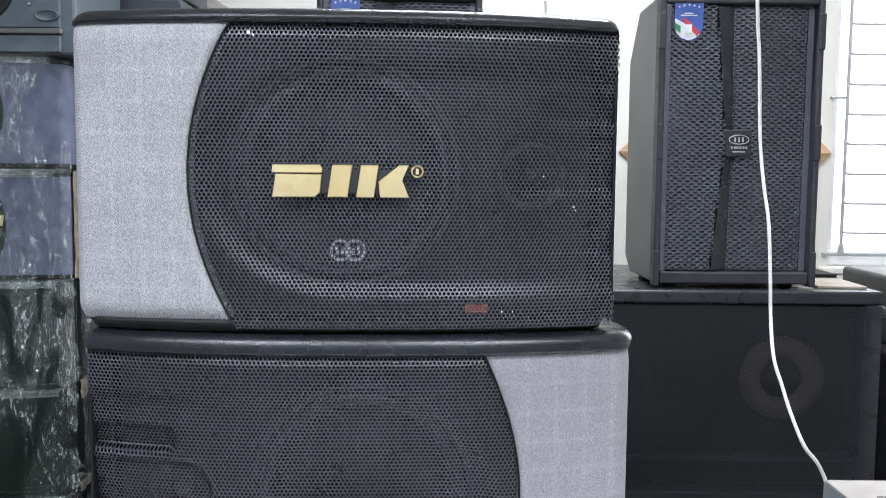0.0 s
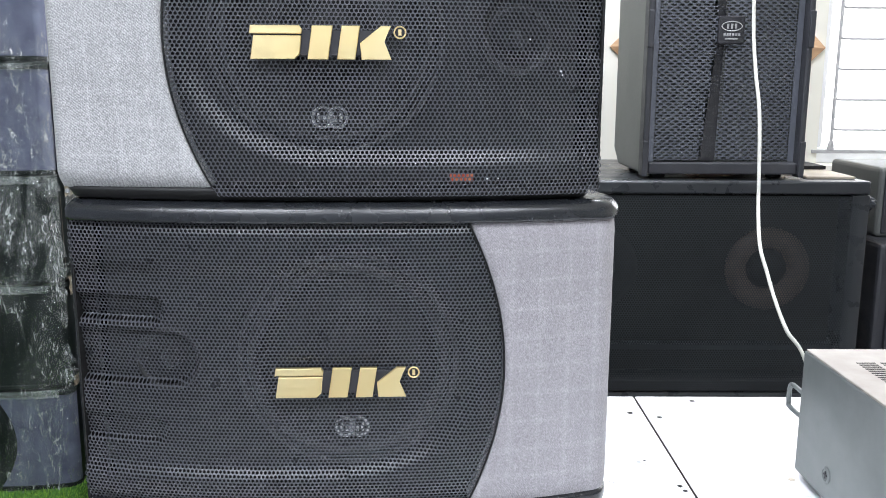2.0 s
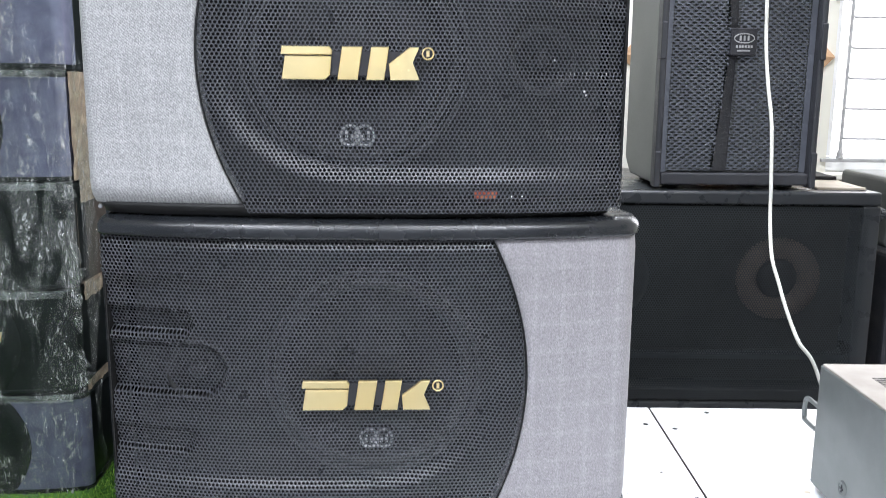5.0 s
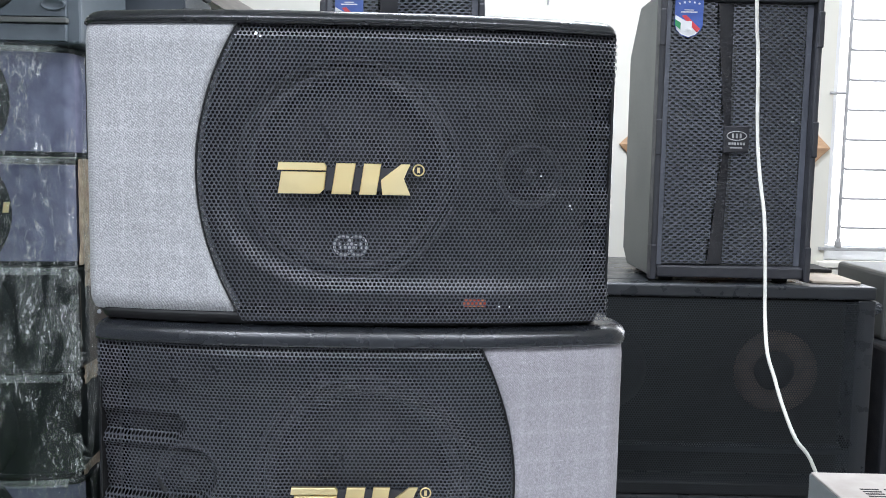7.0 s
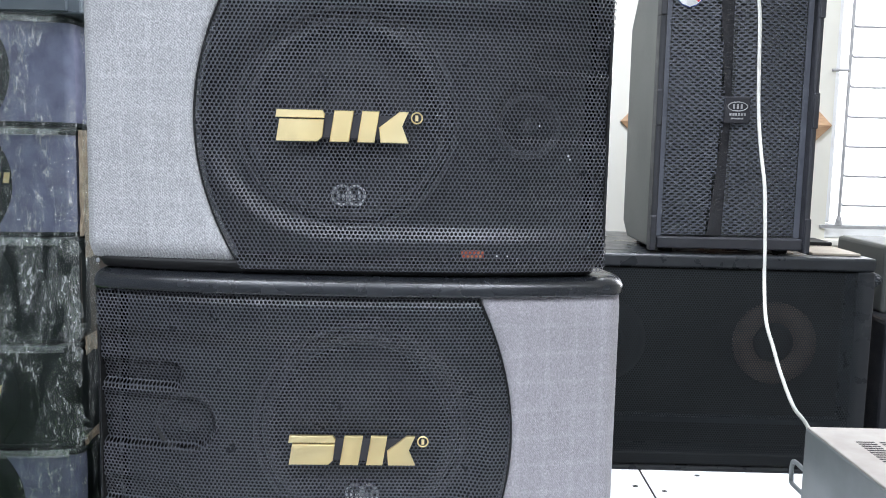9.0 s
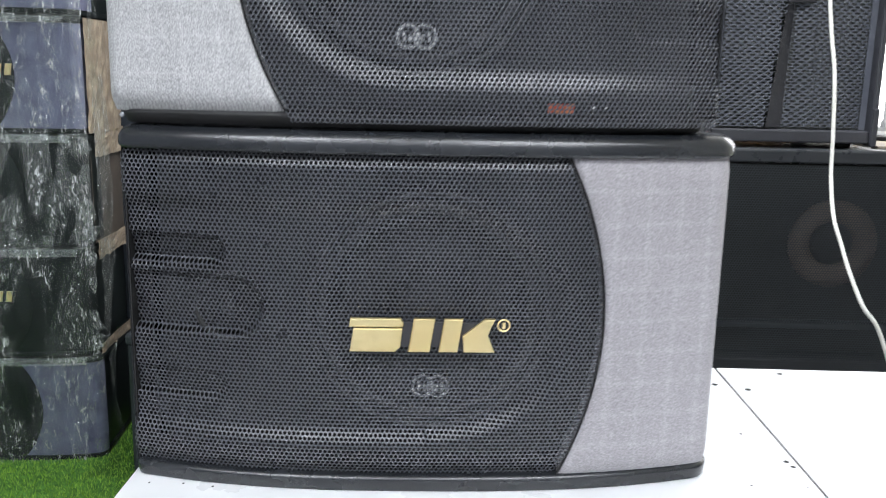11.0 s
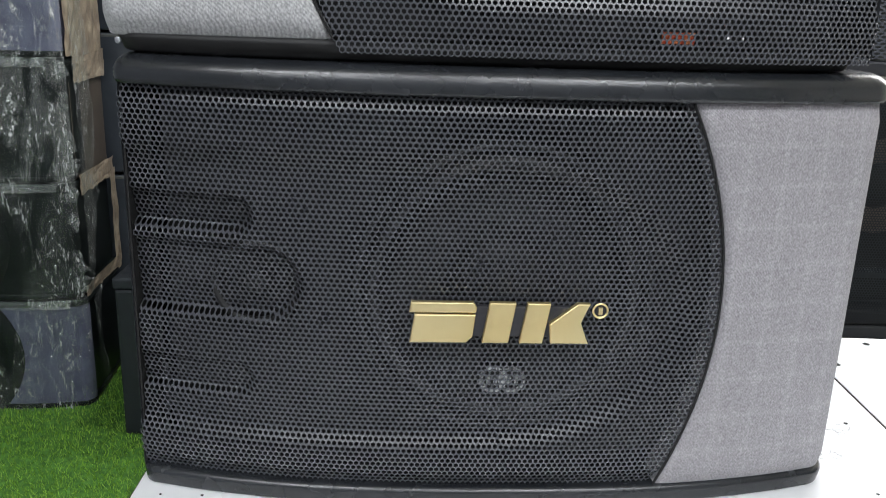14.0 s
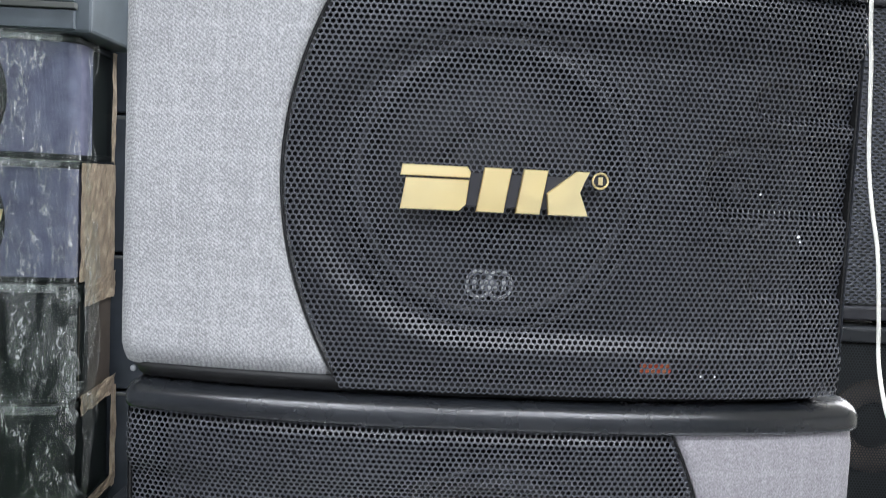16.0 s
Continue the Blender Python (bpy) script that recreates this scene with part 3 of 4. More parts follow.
def emblem(parent, x, y, z):
    """Gold emblem: slanted plates on a dark strip and a small ring."""
    e = part("emblem_strip", slab([(x - 0.052, z - 0.013), (x + 0.050, z - 0.013), (x + 0.056, z + 0.0075), (x + 0.072, z + 0.0075), (x + 0.072, z + 0.0125), (x - 0.048, z + 0.0125)], y - 0.004, y + 0.001, 0.0005), PLATE, parent, "dark plastic strip behind the gold emblem")

    def piece(points):
        k = 0.155

        def lean(p):
            return (x + p[0] + k * p[1], z + p[1])
        return slab([lean(p) for p in points], y - 0.0085, y - 0.003, 0.0006)
    h = 0.0168
    part("gold_plate", piece([(-0.073, h), (-0.024, h), (-0.0205, h - 0.004), (-0.0205, 0.0085), (-0.073, 0.0085)]), GOLD, e, "slanted brushed gold bar")
    part("gold_plate", piece([(-0.0685, 0.0068), (-0.0205, 0.0068), (-0.0195, -h + 0.005), (-0.024, -h), (-0.0685, -h)]), GOLD, e, "slanted brushed gold plate")
    part("gold_bar", piece([(-0.011, h), (0.010, h), (0.010, -h), (-0.011, -h)]), GOLD, e, "slanted brushed gold bar")
    part("gold_bar", piece([(0.019, h), (0.0375, h), (0.0375, -h), (0.019, -h)]), GOLD, e, "slanted brushed gold bar")
    part("gold_wedge", piece([(0.0400, -0.0005), (0.059, h), (0.069, h), (0.0640, 0.001), (0.0745, -h), (0.0440, -h)]), GOLD, e, "brushed gold wedge")
    ring = bmesh.new()
    cx, cz = x + 0.0805, z + 0.0105
    tube([(cx + 0.0058 * math.cos(w), y - 0.005, cz + 0.0058 * math.sin(w)) for w in np.linspace(0, 2 * math.pi, 25)], 0.0009, 6, ring)
    box(cx - 0.0016, cx + 0.0016, y - 0.0065, y - 0.004, cz - 0.003, cz + 0.003, bm=ring)
    part("gold_ring", ring, GOLD, e, "small gold ring")
    part("ring_back", slab([(cx + 0.0056 * math.cos(w), cz + 0.0056 * math.sin(w)) for w in np.linspace(0, 2 * math.pi, 17)[:-1]], y - 0.004, y + 0.001), PLATE, e)
    return e


GRID = {1: -0.309, -1: -0.295}


def karaoke_speaker(place, turn, side, half, height, base, top, over_low, over_top, mid, ends, cloth_mat, label, sticker):
    """side +1: cloth on the right of the front, perforated grille on the left; -1 the other way round."""
    s = thing("karaoke_loudspeaker", place, turn, label, "loudspeaker", "stacked karaoke loudspeakers")
    depth = 0.36
    corners = (0.010, 0.02) if side > 0 else (0.02, 0.010)
    z0, z1 = base, height - top
    zc, hh = (z0 + z1) / 2, (z1 - z0) / 2
    # Upper speaker's plate takes blacker CONE, painting in the shade of its overhang.
    part("bottom_plate", rounded_plate(half, depth, over_low, 0.0, base + 0.004, 0.003 if side > 0 else 0.005, 0.006, corners, 0.80, 0.003 if side > 0 else 0.010), VINYL if side > 0 else CONE, s, "black leatherette plate with rounded edge", True)
    part("top_plate", rounded_plate(half, depth, over_top, z1 - 0.002, height, 0.004, 0.014, corners), VINYL, s, "black leatherette plate with rounded edge", True)
    inner = plan(half, depth, 0.003, corners)
    front = [(x, y + 0.062) if y < 0.12 else (x, y) for x, y in inner]
    part("body", prism([(front, z0 - 0.001), (front, z1 + 0.001)]), VINYL, s)

    def edge(z):
        return mid - (mid - ends) * ((z - zc) / hh) ** 2

    wz = zc + (0.0035 if side > 0 else 0.002)

    shift, hem = (-0.008, 0.005) if side < 0 else (-0.0085, 0.0)
    lane_deep, lane_soft, slot_deep, stretch, rim_in, rim_out = (0.0070, 0.003, 0.0085, 0.80, 0.105, 0.130) if side < 0 else (0.0095, 0.002, 0.0170, 0.80, 0.104, 0.127)
    # height, right-hand end, half width and depth of each slot
    slots = ((0.072, -0.206, 0.014, 1.0), (0.011, -0.168, 0.030, 1.0), (-0.072, -0.208, 0.014, 0.7)) if side < 0 else ((0.061, -0.206, 0.014, 1.0), (0.005, -0.168, 0.030, 1.0), (-0.080, -0.208, 0.014, 0.55))

    def relief(x, z):
        """Pressed shape of the grille: rolled edges, a long recess round the woofer, three slots by the tweeter."""
        u = x * side
        roll = 0.006 * step(z, z1 - 0.017, z1 + 0.002) + (0.006 - 0.7 * hem) * (1 - step(z, z0 + 0.002 - hem, z0 + 0.02 - hem))
        r = np.hypot(u, z - wz)
        fine = 0.0018 if side > 0 else 0.0006
        disc = 1 - step(np.hypot(u * stretch, z - wz - shift), rim_in, rim_out)
        lane = (1 - step(np.abs(z - wz - shift), 0.100 - shift - lane_soft, 0.119 - shift + lane_soft)) * (1 - step(u, -0.004, 0.004))
        deep = np.maximum(disc, lane) * lane_deep
        ring = fine * np.exp(-((r - 0.098) / 0.006) ** 2)
        for sz, su, sh, deeper in slots:
            dz = z - (wz + sz)
            d = np.where(u < su - sh, np.abs(dz), np.hypot(u - (su - sh), dz))
            fall = 0.35 + 0.65 * np.clip((sh - dz) / (2 * sh), 0, 1)
            deep = deep + slot_deep * deeper * fall * (1 - step(d, sh - 0.0035, sh + 0.0038))
        return roll + deep - ring

    def surface(x, z):
        return front_curve(x, half, 0.003) + 0.003 + relief(x, z)

    pitch = 0.00465

    def inside(x, z):
        u = x * side
        return (u < edge(z) - 0.0015) & (u > -half - 0.001) & (z > z0 + 0.003 - 1.5 * hem) & (z < z1 - 0.001)

    part("grille", hex_sheet(GRID[side], half, z0 + 0.004 - 1.6 * hem, z1, pitch, 0.00197, 0.0014, inside, surface), STEEL, s, "black perforated steel grille with pressed recesses")
    # steel wrap at the outer end of the grille
    rows = []
    for z in np.linspace(z0, z1, 8):
        rows.append([(-side * (half - q), float(front_curve(np.array(half), half, 0.003)) + 0.002 + k, float(z)) for k, q in ((0.0, 0.0), (0.03, 0.0), (0.06, 0.001), (0.075, 0.006))])
    part("grille_flange", sheet(rows), STEEL, s)
    # dark lining behind the ends of the grille
    lining = bmesh.new()
    box(-side * (half - 0.0015) - 0.0008, -side * (half - 0.0015) + 0.0008, float(front_curve(np.array(half), half, 0.003)) + 0.004, 0.12, z0 - 0.0005, z1 + 0.0005, bm=lining)
    for za, zb in ((z0 + 0.0042, z0 + 0.0052), (z1 - 0.0034, z1 - 0.0024)):
        o = [(px, py + 0.012) if py < 0.12 else (px, min(py, 0.13)) for px, py in plan(half, depth, 0.0025, corners)]
        join(lining, prism([(o, za), (o, zb)]))
    part("lining", lining, INSIDE, s)
    board = [[(float(x), float(front_curve(np.array(x), half, 0.003)) + 0.0605, float(z)) for x in np.linspace(-half + 0.02, half - 0.02, 24)] for z in np.linspace(z0, z1, 3)]
    part("baffle", sheet(board), INSIDE, s, "black baffle board behind the grille")
    # cloth panel
    rows = []
    for z in np.linspace(z0, z1, 40):
        e = edge(z) + 0.0015
        flat = np.linspace(e, half - 0.021, 16)
        arc = half - 0.02 + 0.02 * np.sin(np.linspace(0, math.pi / 2, 8))
        roll = (0.006 * float(step(np.array(z), z1 - 0.018, z1)) if side > 0 else 0.007 * float(np.clip((z - z1 + 0.011) / 0.011, 0, 1))) + (0.006 * float(1 - step(np.array(z), z0, z0 + 0.016)) if side > 0 else 0.014 * float(np.clip((z0 + 0.013 - z) / 0.013, 0, 1)))
        row = [(side * e, 0.035 + float(front_curve(np.array(e), half)), z)]
        for x in np.concatenate([flat, arc]):
            soft = 0.001 * float(1 - step(np.array(x), e, e + 0.005))
            row.append((side * float(x), float(front_curve(np.array(x), half)) - 0.001 + roll + soft, float(z)))
        row += [(side * half, 0.12, float(z)), (side * half * 0.93, 0.20, float(z))]
        rows.append(row)
    part("cloth_panel", sheet(rows), cloth_mat, s, "woven grey cloth panel", True)
    trim = [(side * (edge(z) - 0.0002), float(front_curve(np.array(edge(z)), half)) + 0.0022, float(z)) for z in np.linspace(z0 + 0.004, z1 - 0.001, 32)]
    part("trim_line", tube(trim, 0.0011, 6), INSIDE, s, "thin black trim along the curved joint")
    # woofer and tweeter behind the steel
    wo = part("woofer", lathe([(0.128, 0.060), (0.128, 0.050), (0.120, 0.046), (0.112, 0.040), (0.103, 0.041), (0.099, 0.047), (0.045, 0.060), (0.044, 0.050), (0.030, 0.044), (0.001, 0.041)], 48), CONE, s, "black paper cone woofer", True)
    wo.location = (0.0, 0.0, wz)
    for rad, minor, yy in ((0.108, 0.007, 0.034), (0.122, 0.003, 0.030)):
        rim = part("woofer_surround", torus(rad, minor, yy, 64), RUBBER, s, "dark rubber surround of the woofer", True)
        rim.location = wo.location
    tw = part("tweeter", lathe([(0.036, 0.068), (0.036, 0.058), (0.030, 0.056), (0.024, 0.064), (0.010, 0.060), (0.001, 0.058)], 32), CONE, s, "black cone tweeter", True)
    tw.location = (-side * 0.205, 0.018, wz - 0.002)
    rim = part("tweeter_rim", torus(0.034, 0.004, 0.050, 40), RUBBER, s, "dark rim of the tweeter", True)
    rim.location = (-side * 0.205, 0.0, wz - 0.002)
    cap = part("tweeter_dome", lathe([(0.012, 0.056), (0.009, 0.051), (0.004, 0.049), (0.001, 0.0488)], 20), RUBBER, s, "", True)
    cap.location = rim.location
    # round printed mark on the cone, a pair of joined rings
    mark = bmesh.new()
    ex, ey, ez = (0.0012, 0.0440, wz - 0.0855) if side < 0 else (0.0025, 0.0345, wz - 0.081)
    for cx in (-0.008, 0.008):
        tube([(ex + cx + 0.0105 * math.cos(w), ey, ez + 0.0110 * math.sin(w)) for w in np.linspace(0, 2 * math.pi, 29)], 0.0017, 5, mark)
    for k, bx in enumerate((-0.012, -0.006, 0.000, 0.006, 0.012)):
        box(ex + bx - 0.0016, ex + bx + 0.0016, ey - 0.001, ey + 0.001, ez - 0.005, ez + 0.005 - 0.003 * (k % 2), bm=mark)
    part("printed_mark", mark, SILVER, s, "silver mark seen through the grille")
    part("mark_stem", box(ex - 0.02, ex + 0.02, ey + 0.0012, 0.052, ez - 0.011, ez + 0.011, 0.003), CONE, s)
    threads = bmesh.new()
    rnd = random.Random(7)
    for _ in range(110):
        zz, ln = rnd.uniform(z0 + 0.01, z1 - 0.01), rnd.uniform(0.002, 0.006)
        yy = rnd.uniform(0.075, 0.115)
        p = [Vector((side * (half - 0.0005), yy, zz)), Vector((side * (half + 0.0002), yy, zz + 0.0004)), Vector((side * (half + ln), yy + rnd.uniform(-0.002, 0.002), zz + rnd.uniform(-0.004, 0.004)))]
        threads.faces.new([threads.verts.new(q) for q in p])
    part("loose_threads", threads, cloth_mat, s, "loose cloth threads along the edge")
    if sticker:
        for px, pz, size in ((-0.099, z1 - 0.012, 0.0022), (-0.094, z1 - 0.015, 0.0014), (0.216, 0.172, 0.0010), (0.250, 0.139, 0.0014), (0.252, 0.135, 0.0010), (0.170, 0.0255, 0.0010), (0.182, 0.0255, 0.0009)):
            yy = float(surface(np.array(px), np.array(pz)))
            part("paint_chip", slab([(px - size, pz - size * 0.5), (px + size * 0.4, pz - size), (px + size, pz + size * 0.3), (px - size * 0.2, pz + size)], yy - 0.0006, yy + 0.0004), PAPER, s, "chip in the black paint")
        dot = part("plate_screw", lathe([(0.0026, 0.0005), (0.0022, -0.0008), (0.001, -0.001)], 12), CHROME, s)
        dot.location = (-0.283, float(front_curve(np.array(0.283), half)) + 0.0081, 0.009)
        part("red_sticker", box(0.1325, 0.1585, 0.051, 0.053, z0 + 0.001, z0 + 0.014), REDLAB, s, "small red and orange sticker behind the grille")
        part("sticker_block", box(0.1285, 0.1625, 0.0535, 0.066, z0 + 0.0005, z0 + 0.019), INSIDE, s)
    emblem(s, -0.003 if side < 0 else -0.0075, 0.0035, wz - (0.0085 if side < 0 else 0.0145))
    return s


karaoke_speaker((0.0165, 1.0035, 0.700), 2.7, 1, 0.307, 0.368, 0.0145, 0.0205, 0.001, 0.003, 0.1750, 0.1320, CLOTH_B,
                "black karaoke loudspeaker with lilac-grey cloth, standing on a white table", False)
karaoke_speaker((-0.0016, 0.997, 1.0685), 2.4, -1, 0.298, 0.345, 0.013, 0.0140, -0.0075, 0.001, 0.165, 0.118, CLOTH_A,
                "black karaoke loudspeaker with light grey cloth, stacked on another", True)

# ---- the public-address loudspeakers behind ----


def pa_speaker(place, turn=0.0):
    """Tall black cabinet with a creased hexagon grille."""
    s = thing("pa_loudspeaker", place, turn, "tall black loudspeaker with hexagon grille and blue shield sticker", "loudspeaker", "tall black loudspeakers")
    w, h, d = 0.190, 0.685, 0.335
    o = [(0.03, 0.012), (d - 0.06, 0.012), (d, 0.05), (d, h - 0.115), (d - 0.11, h), (0.03, h)]
    bm = bmesh.new()
    lft = [bm.verts.new((-w, y, z)) for y, z in o]
    rgt = [bm.verts.new((w, y, z)) for y, z in o]
    bm.faces.new(lft), bm.faces.new(rgt[::-1])
    for i in range(len(o)):
        j = (i + 1) % len(o)
        bm.faces.new((lft[i], rgt[i], rgt[j], lft[j]))
    bmesh.ops.bevel(bm, geom=bm.edges[:], offset=0.006, segments=2, affect="EDGES", profile=0.5)
    part("cabinet", bm, COATSIDE, s, "scuffed black cabinet painted grey for its lit side")
    # baffle frame
    fw = 0.015
    part("frame_side", box(-w, -w + fw, -0.004, 0.036, 0.012, h, 0.005), COAT, s)
    part("frame_side", box(w - fw, w, -0.004, 0.036, 0.012, h, 0.005), COAT, s)
    part("frame_bottom", box(-w + fw, w - fw, -0.003, 0.036, 0.012, 0.040, 0.004), COAT, s)
    part("frame_top", box(-w + fw, w - fw, -0.003, 0.036, h - 0.022, h, 0.004), COAT, s)
    for sx in (-1, 1):
        for z in (0.048, 0.345, 0.60):
            part("grille_clip", box(sx * (w - 0.006) - 0.007, sx * (w - 0.006) + 0.007, -0.008, 0.03, z - 0.042, z + 0.042, 0.003), COAT, s)
        for y in (0.05, 0.30):
            part("rubber_foot", lathe([(0.016, 0.0), (0.018, 0.004), (0.018, 0.014)], 14, "Z"), INSIDE, s).location = (sx * 0.14, y, 0)
    part("baffle", box(-w + fw, w - fw, 0.030, 0.036, 0.04, h - 0.022), INSIDE, s)

    def waist(z):
        """0 at the name plate, 1 at both ends of the grille."""
        return np.minimum(np.abs(z - 0.345) / 0.31, 1.0)

    def fold_left(z):
        """Left edge of the sunk facet, nearest the middle at the name plate."""
        return -0.027 - 0.028 * waist(z)

    def fold_right(z):
        return fold_left(z) + 0.021 + 0.021 * waist(z)

    def surface(x, z):
        """Flat left panel, a sunk middle facet and a right panel that turns away."""
        middle = 0.022 * (1 - 0.6 * np.clip((x - fold_right(z)) / (0.038 - fold_right(z)), 0, 1))
        right = 0.009 + 0.014 * np.clip((x - 0.038) / 0.135, 0, 1)
        return 0.003 + np.where(x < fold_left(z) + 0.002, 0.0, np.where(x < 0.038, middle, right))

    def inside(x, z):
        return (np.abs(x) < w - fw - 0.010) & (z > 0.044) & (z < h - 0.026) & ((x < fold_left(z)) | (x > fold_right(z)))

    part("grille", hex_sheet(-w + fw + 0.0135, w - fw, 0.049, h - 0.024, 0.0188, 0.0074, 0.0030, inside, surface, 0.405), PAGRILLE, s, "black steel grille with flat hexagon holes")
    for xa, xb, dy in ((-w + fw, -w + fw + 0.0115, 0.0), (w - fw - 0.014, w - fw, 0.019)):
        part("grille_border", box(xa, xb, 0.0042 + dy, 0.0056 + dy, 0.041, h - 0.023), PAGRILLE, s)
    # Plain dark COAT strip in place of holed steel paints the fold's shade.
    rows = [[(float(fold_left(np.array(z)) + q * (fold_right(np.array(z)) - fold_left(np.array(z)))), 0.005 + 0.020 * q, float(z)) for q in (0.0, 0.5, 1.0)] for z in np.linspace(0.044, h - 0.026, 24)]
    part("shaded_fold", sheet(rows), COAT, s, "dark strip painted for the shaded fold beside the middle facet of the grille")
    b = part("name_plate", box(-0.030, 0.030, -0.004, 0.010, 0.312, 0.374, 0.002), PLATE, s, "black plate with a silver oval")
    ov = bmesh.new()
    tube([(0.023 * math.cos(t), -0.0045, 0.351 + 0.0105 * math.sin(t)) for t in np.linspace(0, 2 * math.pi, 33)], 0.0011, 5, ov)
    for bx in (-0.009, 0.0, 0.009):
        box(bx - 0.0022, bx + 0.0022, -0.0052, -0.003, 0.3455, 0.3565, bm=ov)
    for bx in (-0.0185, -0.0115, -0.0055, 0.0015, 0.0085, 0.0150):
        box(bx, bx + 0.0046, -0.0052, -0.003, 0.3295, 0.3355, bm=ov)
    box(-0.015, 0.014, -0.0052, -0.003, 0.3215, 0.3245, bm=ov)
    part("printed_oval", ov, IRON, b, "silver oval and bars")
    # shield sticker
    sx0, sz0 = -0.157, 0.577
    k = part("shield_sticker", slab([(sx0, sz0 + 0.092), (sx0, sz0 + 0.030), (sx0 + 0.004, sz0 + 0.018), (sx0 + 0.016, sz0 + 0.006), (sx0 + 0.033, sz0), (sx0 + 0.050, sz0 + 0.006), (sx0 + 0.062, sz0 + 0.018), (sx0 + 0.066, sz0 + 0.030), (sx0 + 0.066, sz0 + 0.092)], 0.0005, 0.003), BLUE, s, "blue shield sticker with stars and a white, green and red band")
    part("white_field", slab([(sx0 + 0.001, sz0 + 0.052), (sx0 + 0.001, sz0 + 0.030), (sx0 + 0.005, sz0 + 0.018), (sx0 + 0.016, sz0 + 0.0075), (sx0 + 0.033, sz0 + 0.0015), (sx0 + 0.049, sz0 + 0.0075), (sx0 + 0.058, sz0 + 0.016), (sx0 + 0.030, sz0 + 0.036)], -0.0002, 0.0004), PAPER, k)
    part("green_band", slab([(sx0 + 0.001, sz0 + 0.042), (sx0 + 0.001, sz0 + 0.028), (sx0 + 0.014, sz0 + 0.018), (sx0 + 0.014, sz0 + 0.034)], -0.0008, -0.0003), GREEN, k)
    part("red_band", slab([(sx0 + 0.016, sz0 + 0.050), (sx0 + 0.026, sz0 + 0.052), (sx0 + 0.060, sz0 + 0.020), (sx0 + 0.052, sz0 + 0.012)], -0.0008, -0.0003), RED, k)
    part("grey_square", slab([(sx0 + 0.022, sz0 + 0.038), (sx0 + 0.040, sz0 + 0.038), (sx0 + 0.040, sz0 + 0.018), (sx0 + 0.022, sz0 + 0.018)], -0.0014, -0.0009), PAPER, k)
    for i in range(5):
        cx, cz = sx0 + 0.010 + 0.0115 * i, sz0 + 0.078 + 0.004 * math.sin(math.pi * i / 4)
        star = [(cx + (0.0034 if q % 2 == 0 else 0.0015) * math.sin(q * math.pi / 5), cz + (0.0034 if q % 2 == 0 else 0.0015) * math.cos(q * math.pi / 5)) for q in range(10)]
        part("star", slab(star, -0.0003, 0.0004), PAPER, k)
    bars = box(sx0 + 0.014, sx0 + 0.052, -0.0003, 0.0004, sz0 + 0.0575, sz0 + 0.0600)
    box(sx0 + 0.022, sx0 + 0.044, -0.0003, 0.0004, sz0 + 0.0625, sz0 + 0.0645, bm=bars)
    part("printed_bars", bars, PAPER, k)
    return s


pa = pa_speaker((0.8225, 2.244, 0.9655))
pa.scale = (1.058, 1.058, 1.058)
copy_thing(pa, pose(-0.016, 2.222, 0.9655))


def bass_cabinet(place, h, label):
    """Long double bass cabinet lying on its side, mesh over the whole front."""
    s = thing("bass_cabinet", place, 0, label, "bass cabinet", "long bass cabinets")
    w, d = 0.715, 0.63
    part("cabinet", box(-w, w, 0.075, d, 0.0, h, 0.010, 3), SATIN, s, "black satin painted cabinet with worn corners")
    part("frame_top", box(-w, w, 0.0, 0.074, h - 0.034, h, 0.007, 3), SATIN, s)
    part("frame_bottom", box(-w, w, 0.0, 0.074, 0.0, 0.034, 0.006), CONE, s)
    part("frame_side", box(-w, -w + 0.045, 0.001, 0.074, 0.035, h - 0.035, 0.004), CONE, s)
    part("frame_side", box(w - 0.045, w, 0.001, 0.074, 0.035, h - 0.035, 0.004), SATIN, s)

    def surface(x, z):
        return -0.002 + 0.0 * x

    def inside(x, z):
        return (np.abs(x) < w - 0.030) & (z > 0.004) & (z < h - 0.036)
    part("grille", hex_sheet(-w + 0.010, w - 0.010, 0.004, h - 0.034, 0.0066, 0.0025, 0.0, inside, surface), MESH, s, "fine black steel mesh")
    part("baffle", box(-w + 0.046, w - 0.046, 0.0733, 0.0748, 0.036, h - 0.036), INSIDE, s, "black baffle board behind the mesh")
    part("brace", box(-w + 0.046, w - 0.046, 0.030, 0.074, 0.104, 0.118, 0.003), BLACKP, s, "black batten behind the mesh")
    for cx in (0.05, 0.495):
        r = part("driver", lathe([(0.108, 0.0745), (0.108, 0.060), (0.082, 0.056), (0.058, 0.060), (0.054, 0.072), (0.001, 0.073)], 40), BROWN if cx > 0.1 else CONE, s, "brown-rimmed bass driver behind the mesh" if cx > 0.1 else "black bass driver behind the mesh", True)
        r.location = (cx, 0, h - 0.235)
        cap = part("dust_cap", lathe([(0.053, 0.0722), (0.042, 0.062), (0.020, 0.057), (0.001, 0.056)], 32), INSIDE, s, "", True)
        cap.location = r.location
    for sx in (-1, 1):
        part("side_handle", tube(smooth_line([(sx * w, 0.05, h - 0.075), (sx * (w + 0.028), 0.05, h - 0.060), (sx * (w + 0.032), 0.12, h - 0.060), (sx * w, 0.12, h - 0.075)], 5), 0.013, 8), BLACKP, s)
    return s


bass_cabinet((0.473, 2.217, -0.022), 0.438, "long black bass cabinet standing on the floor under another")
bass_cabinet((0.473, 2.217, 0.417), 0.548, "long black bass cabinet with mesh front and brown-rimmed driver")

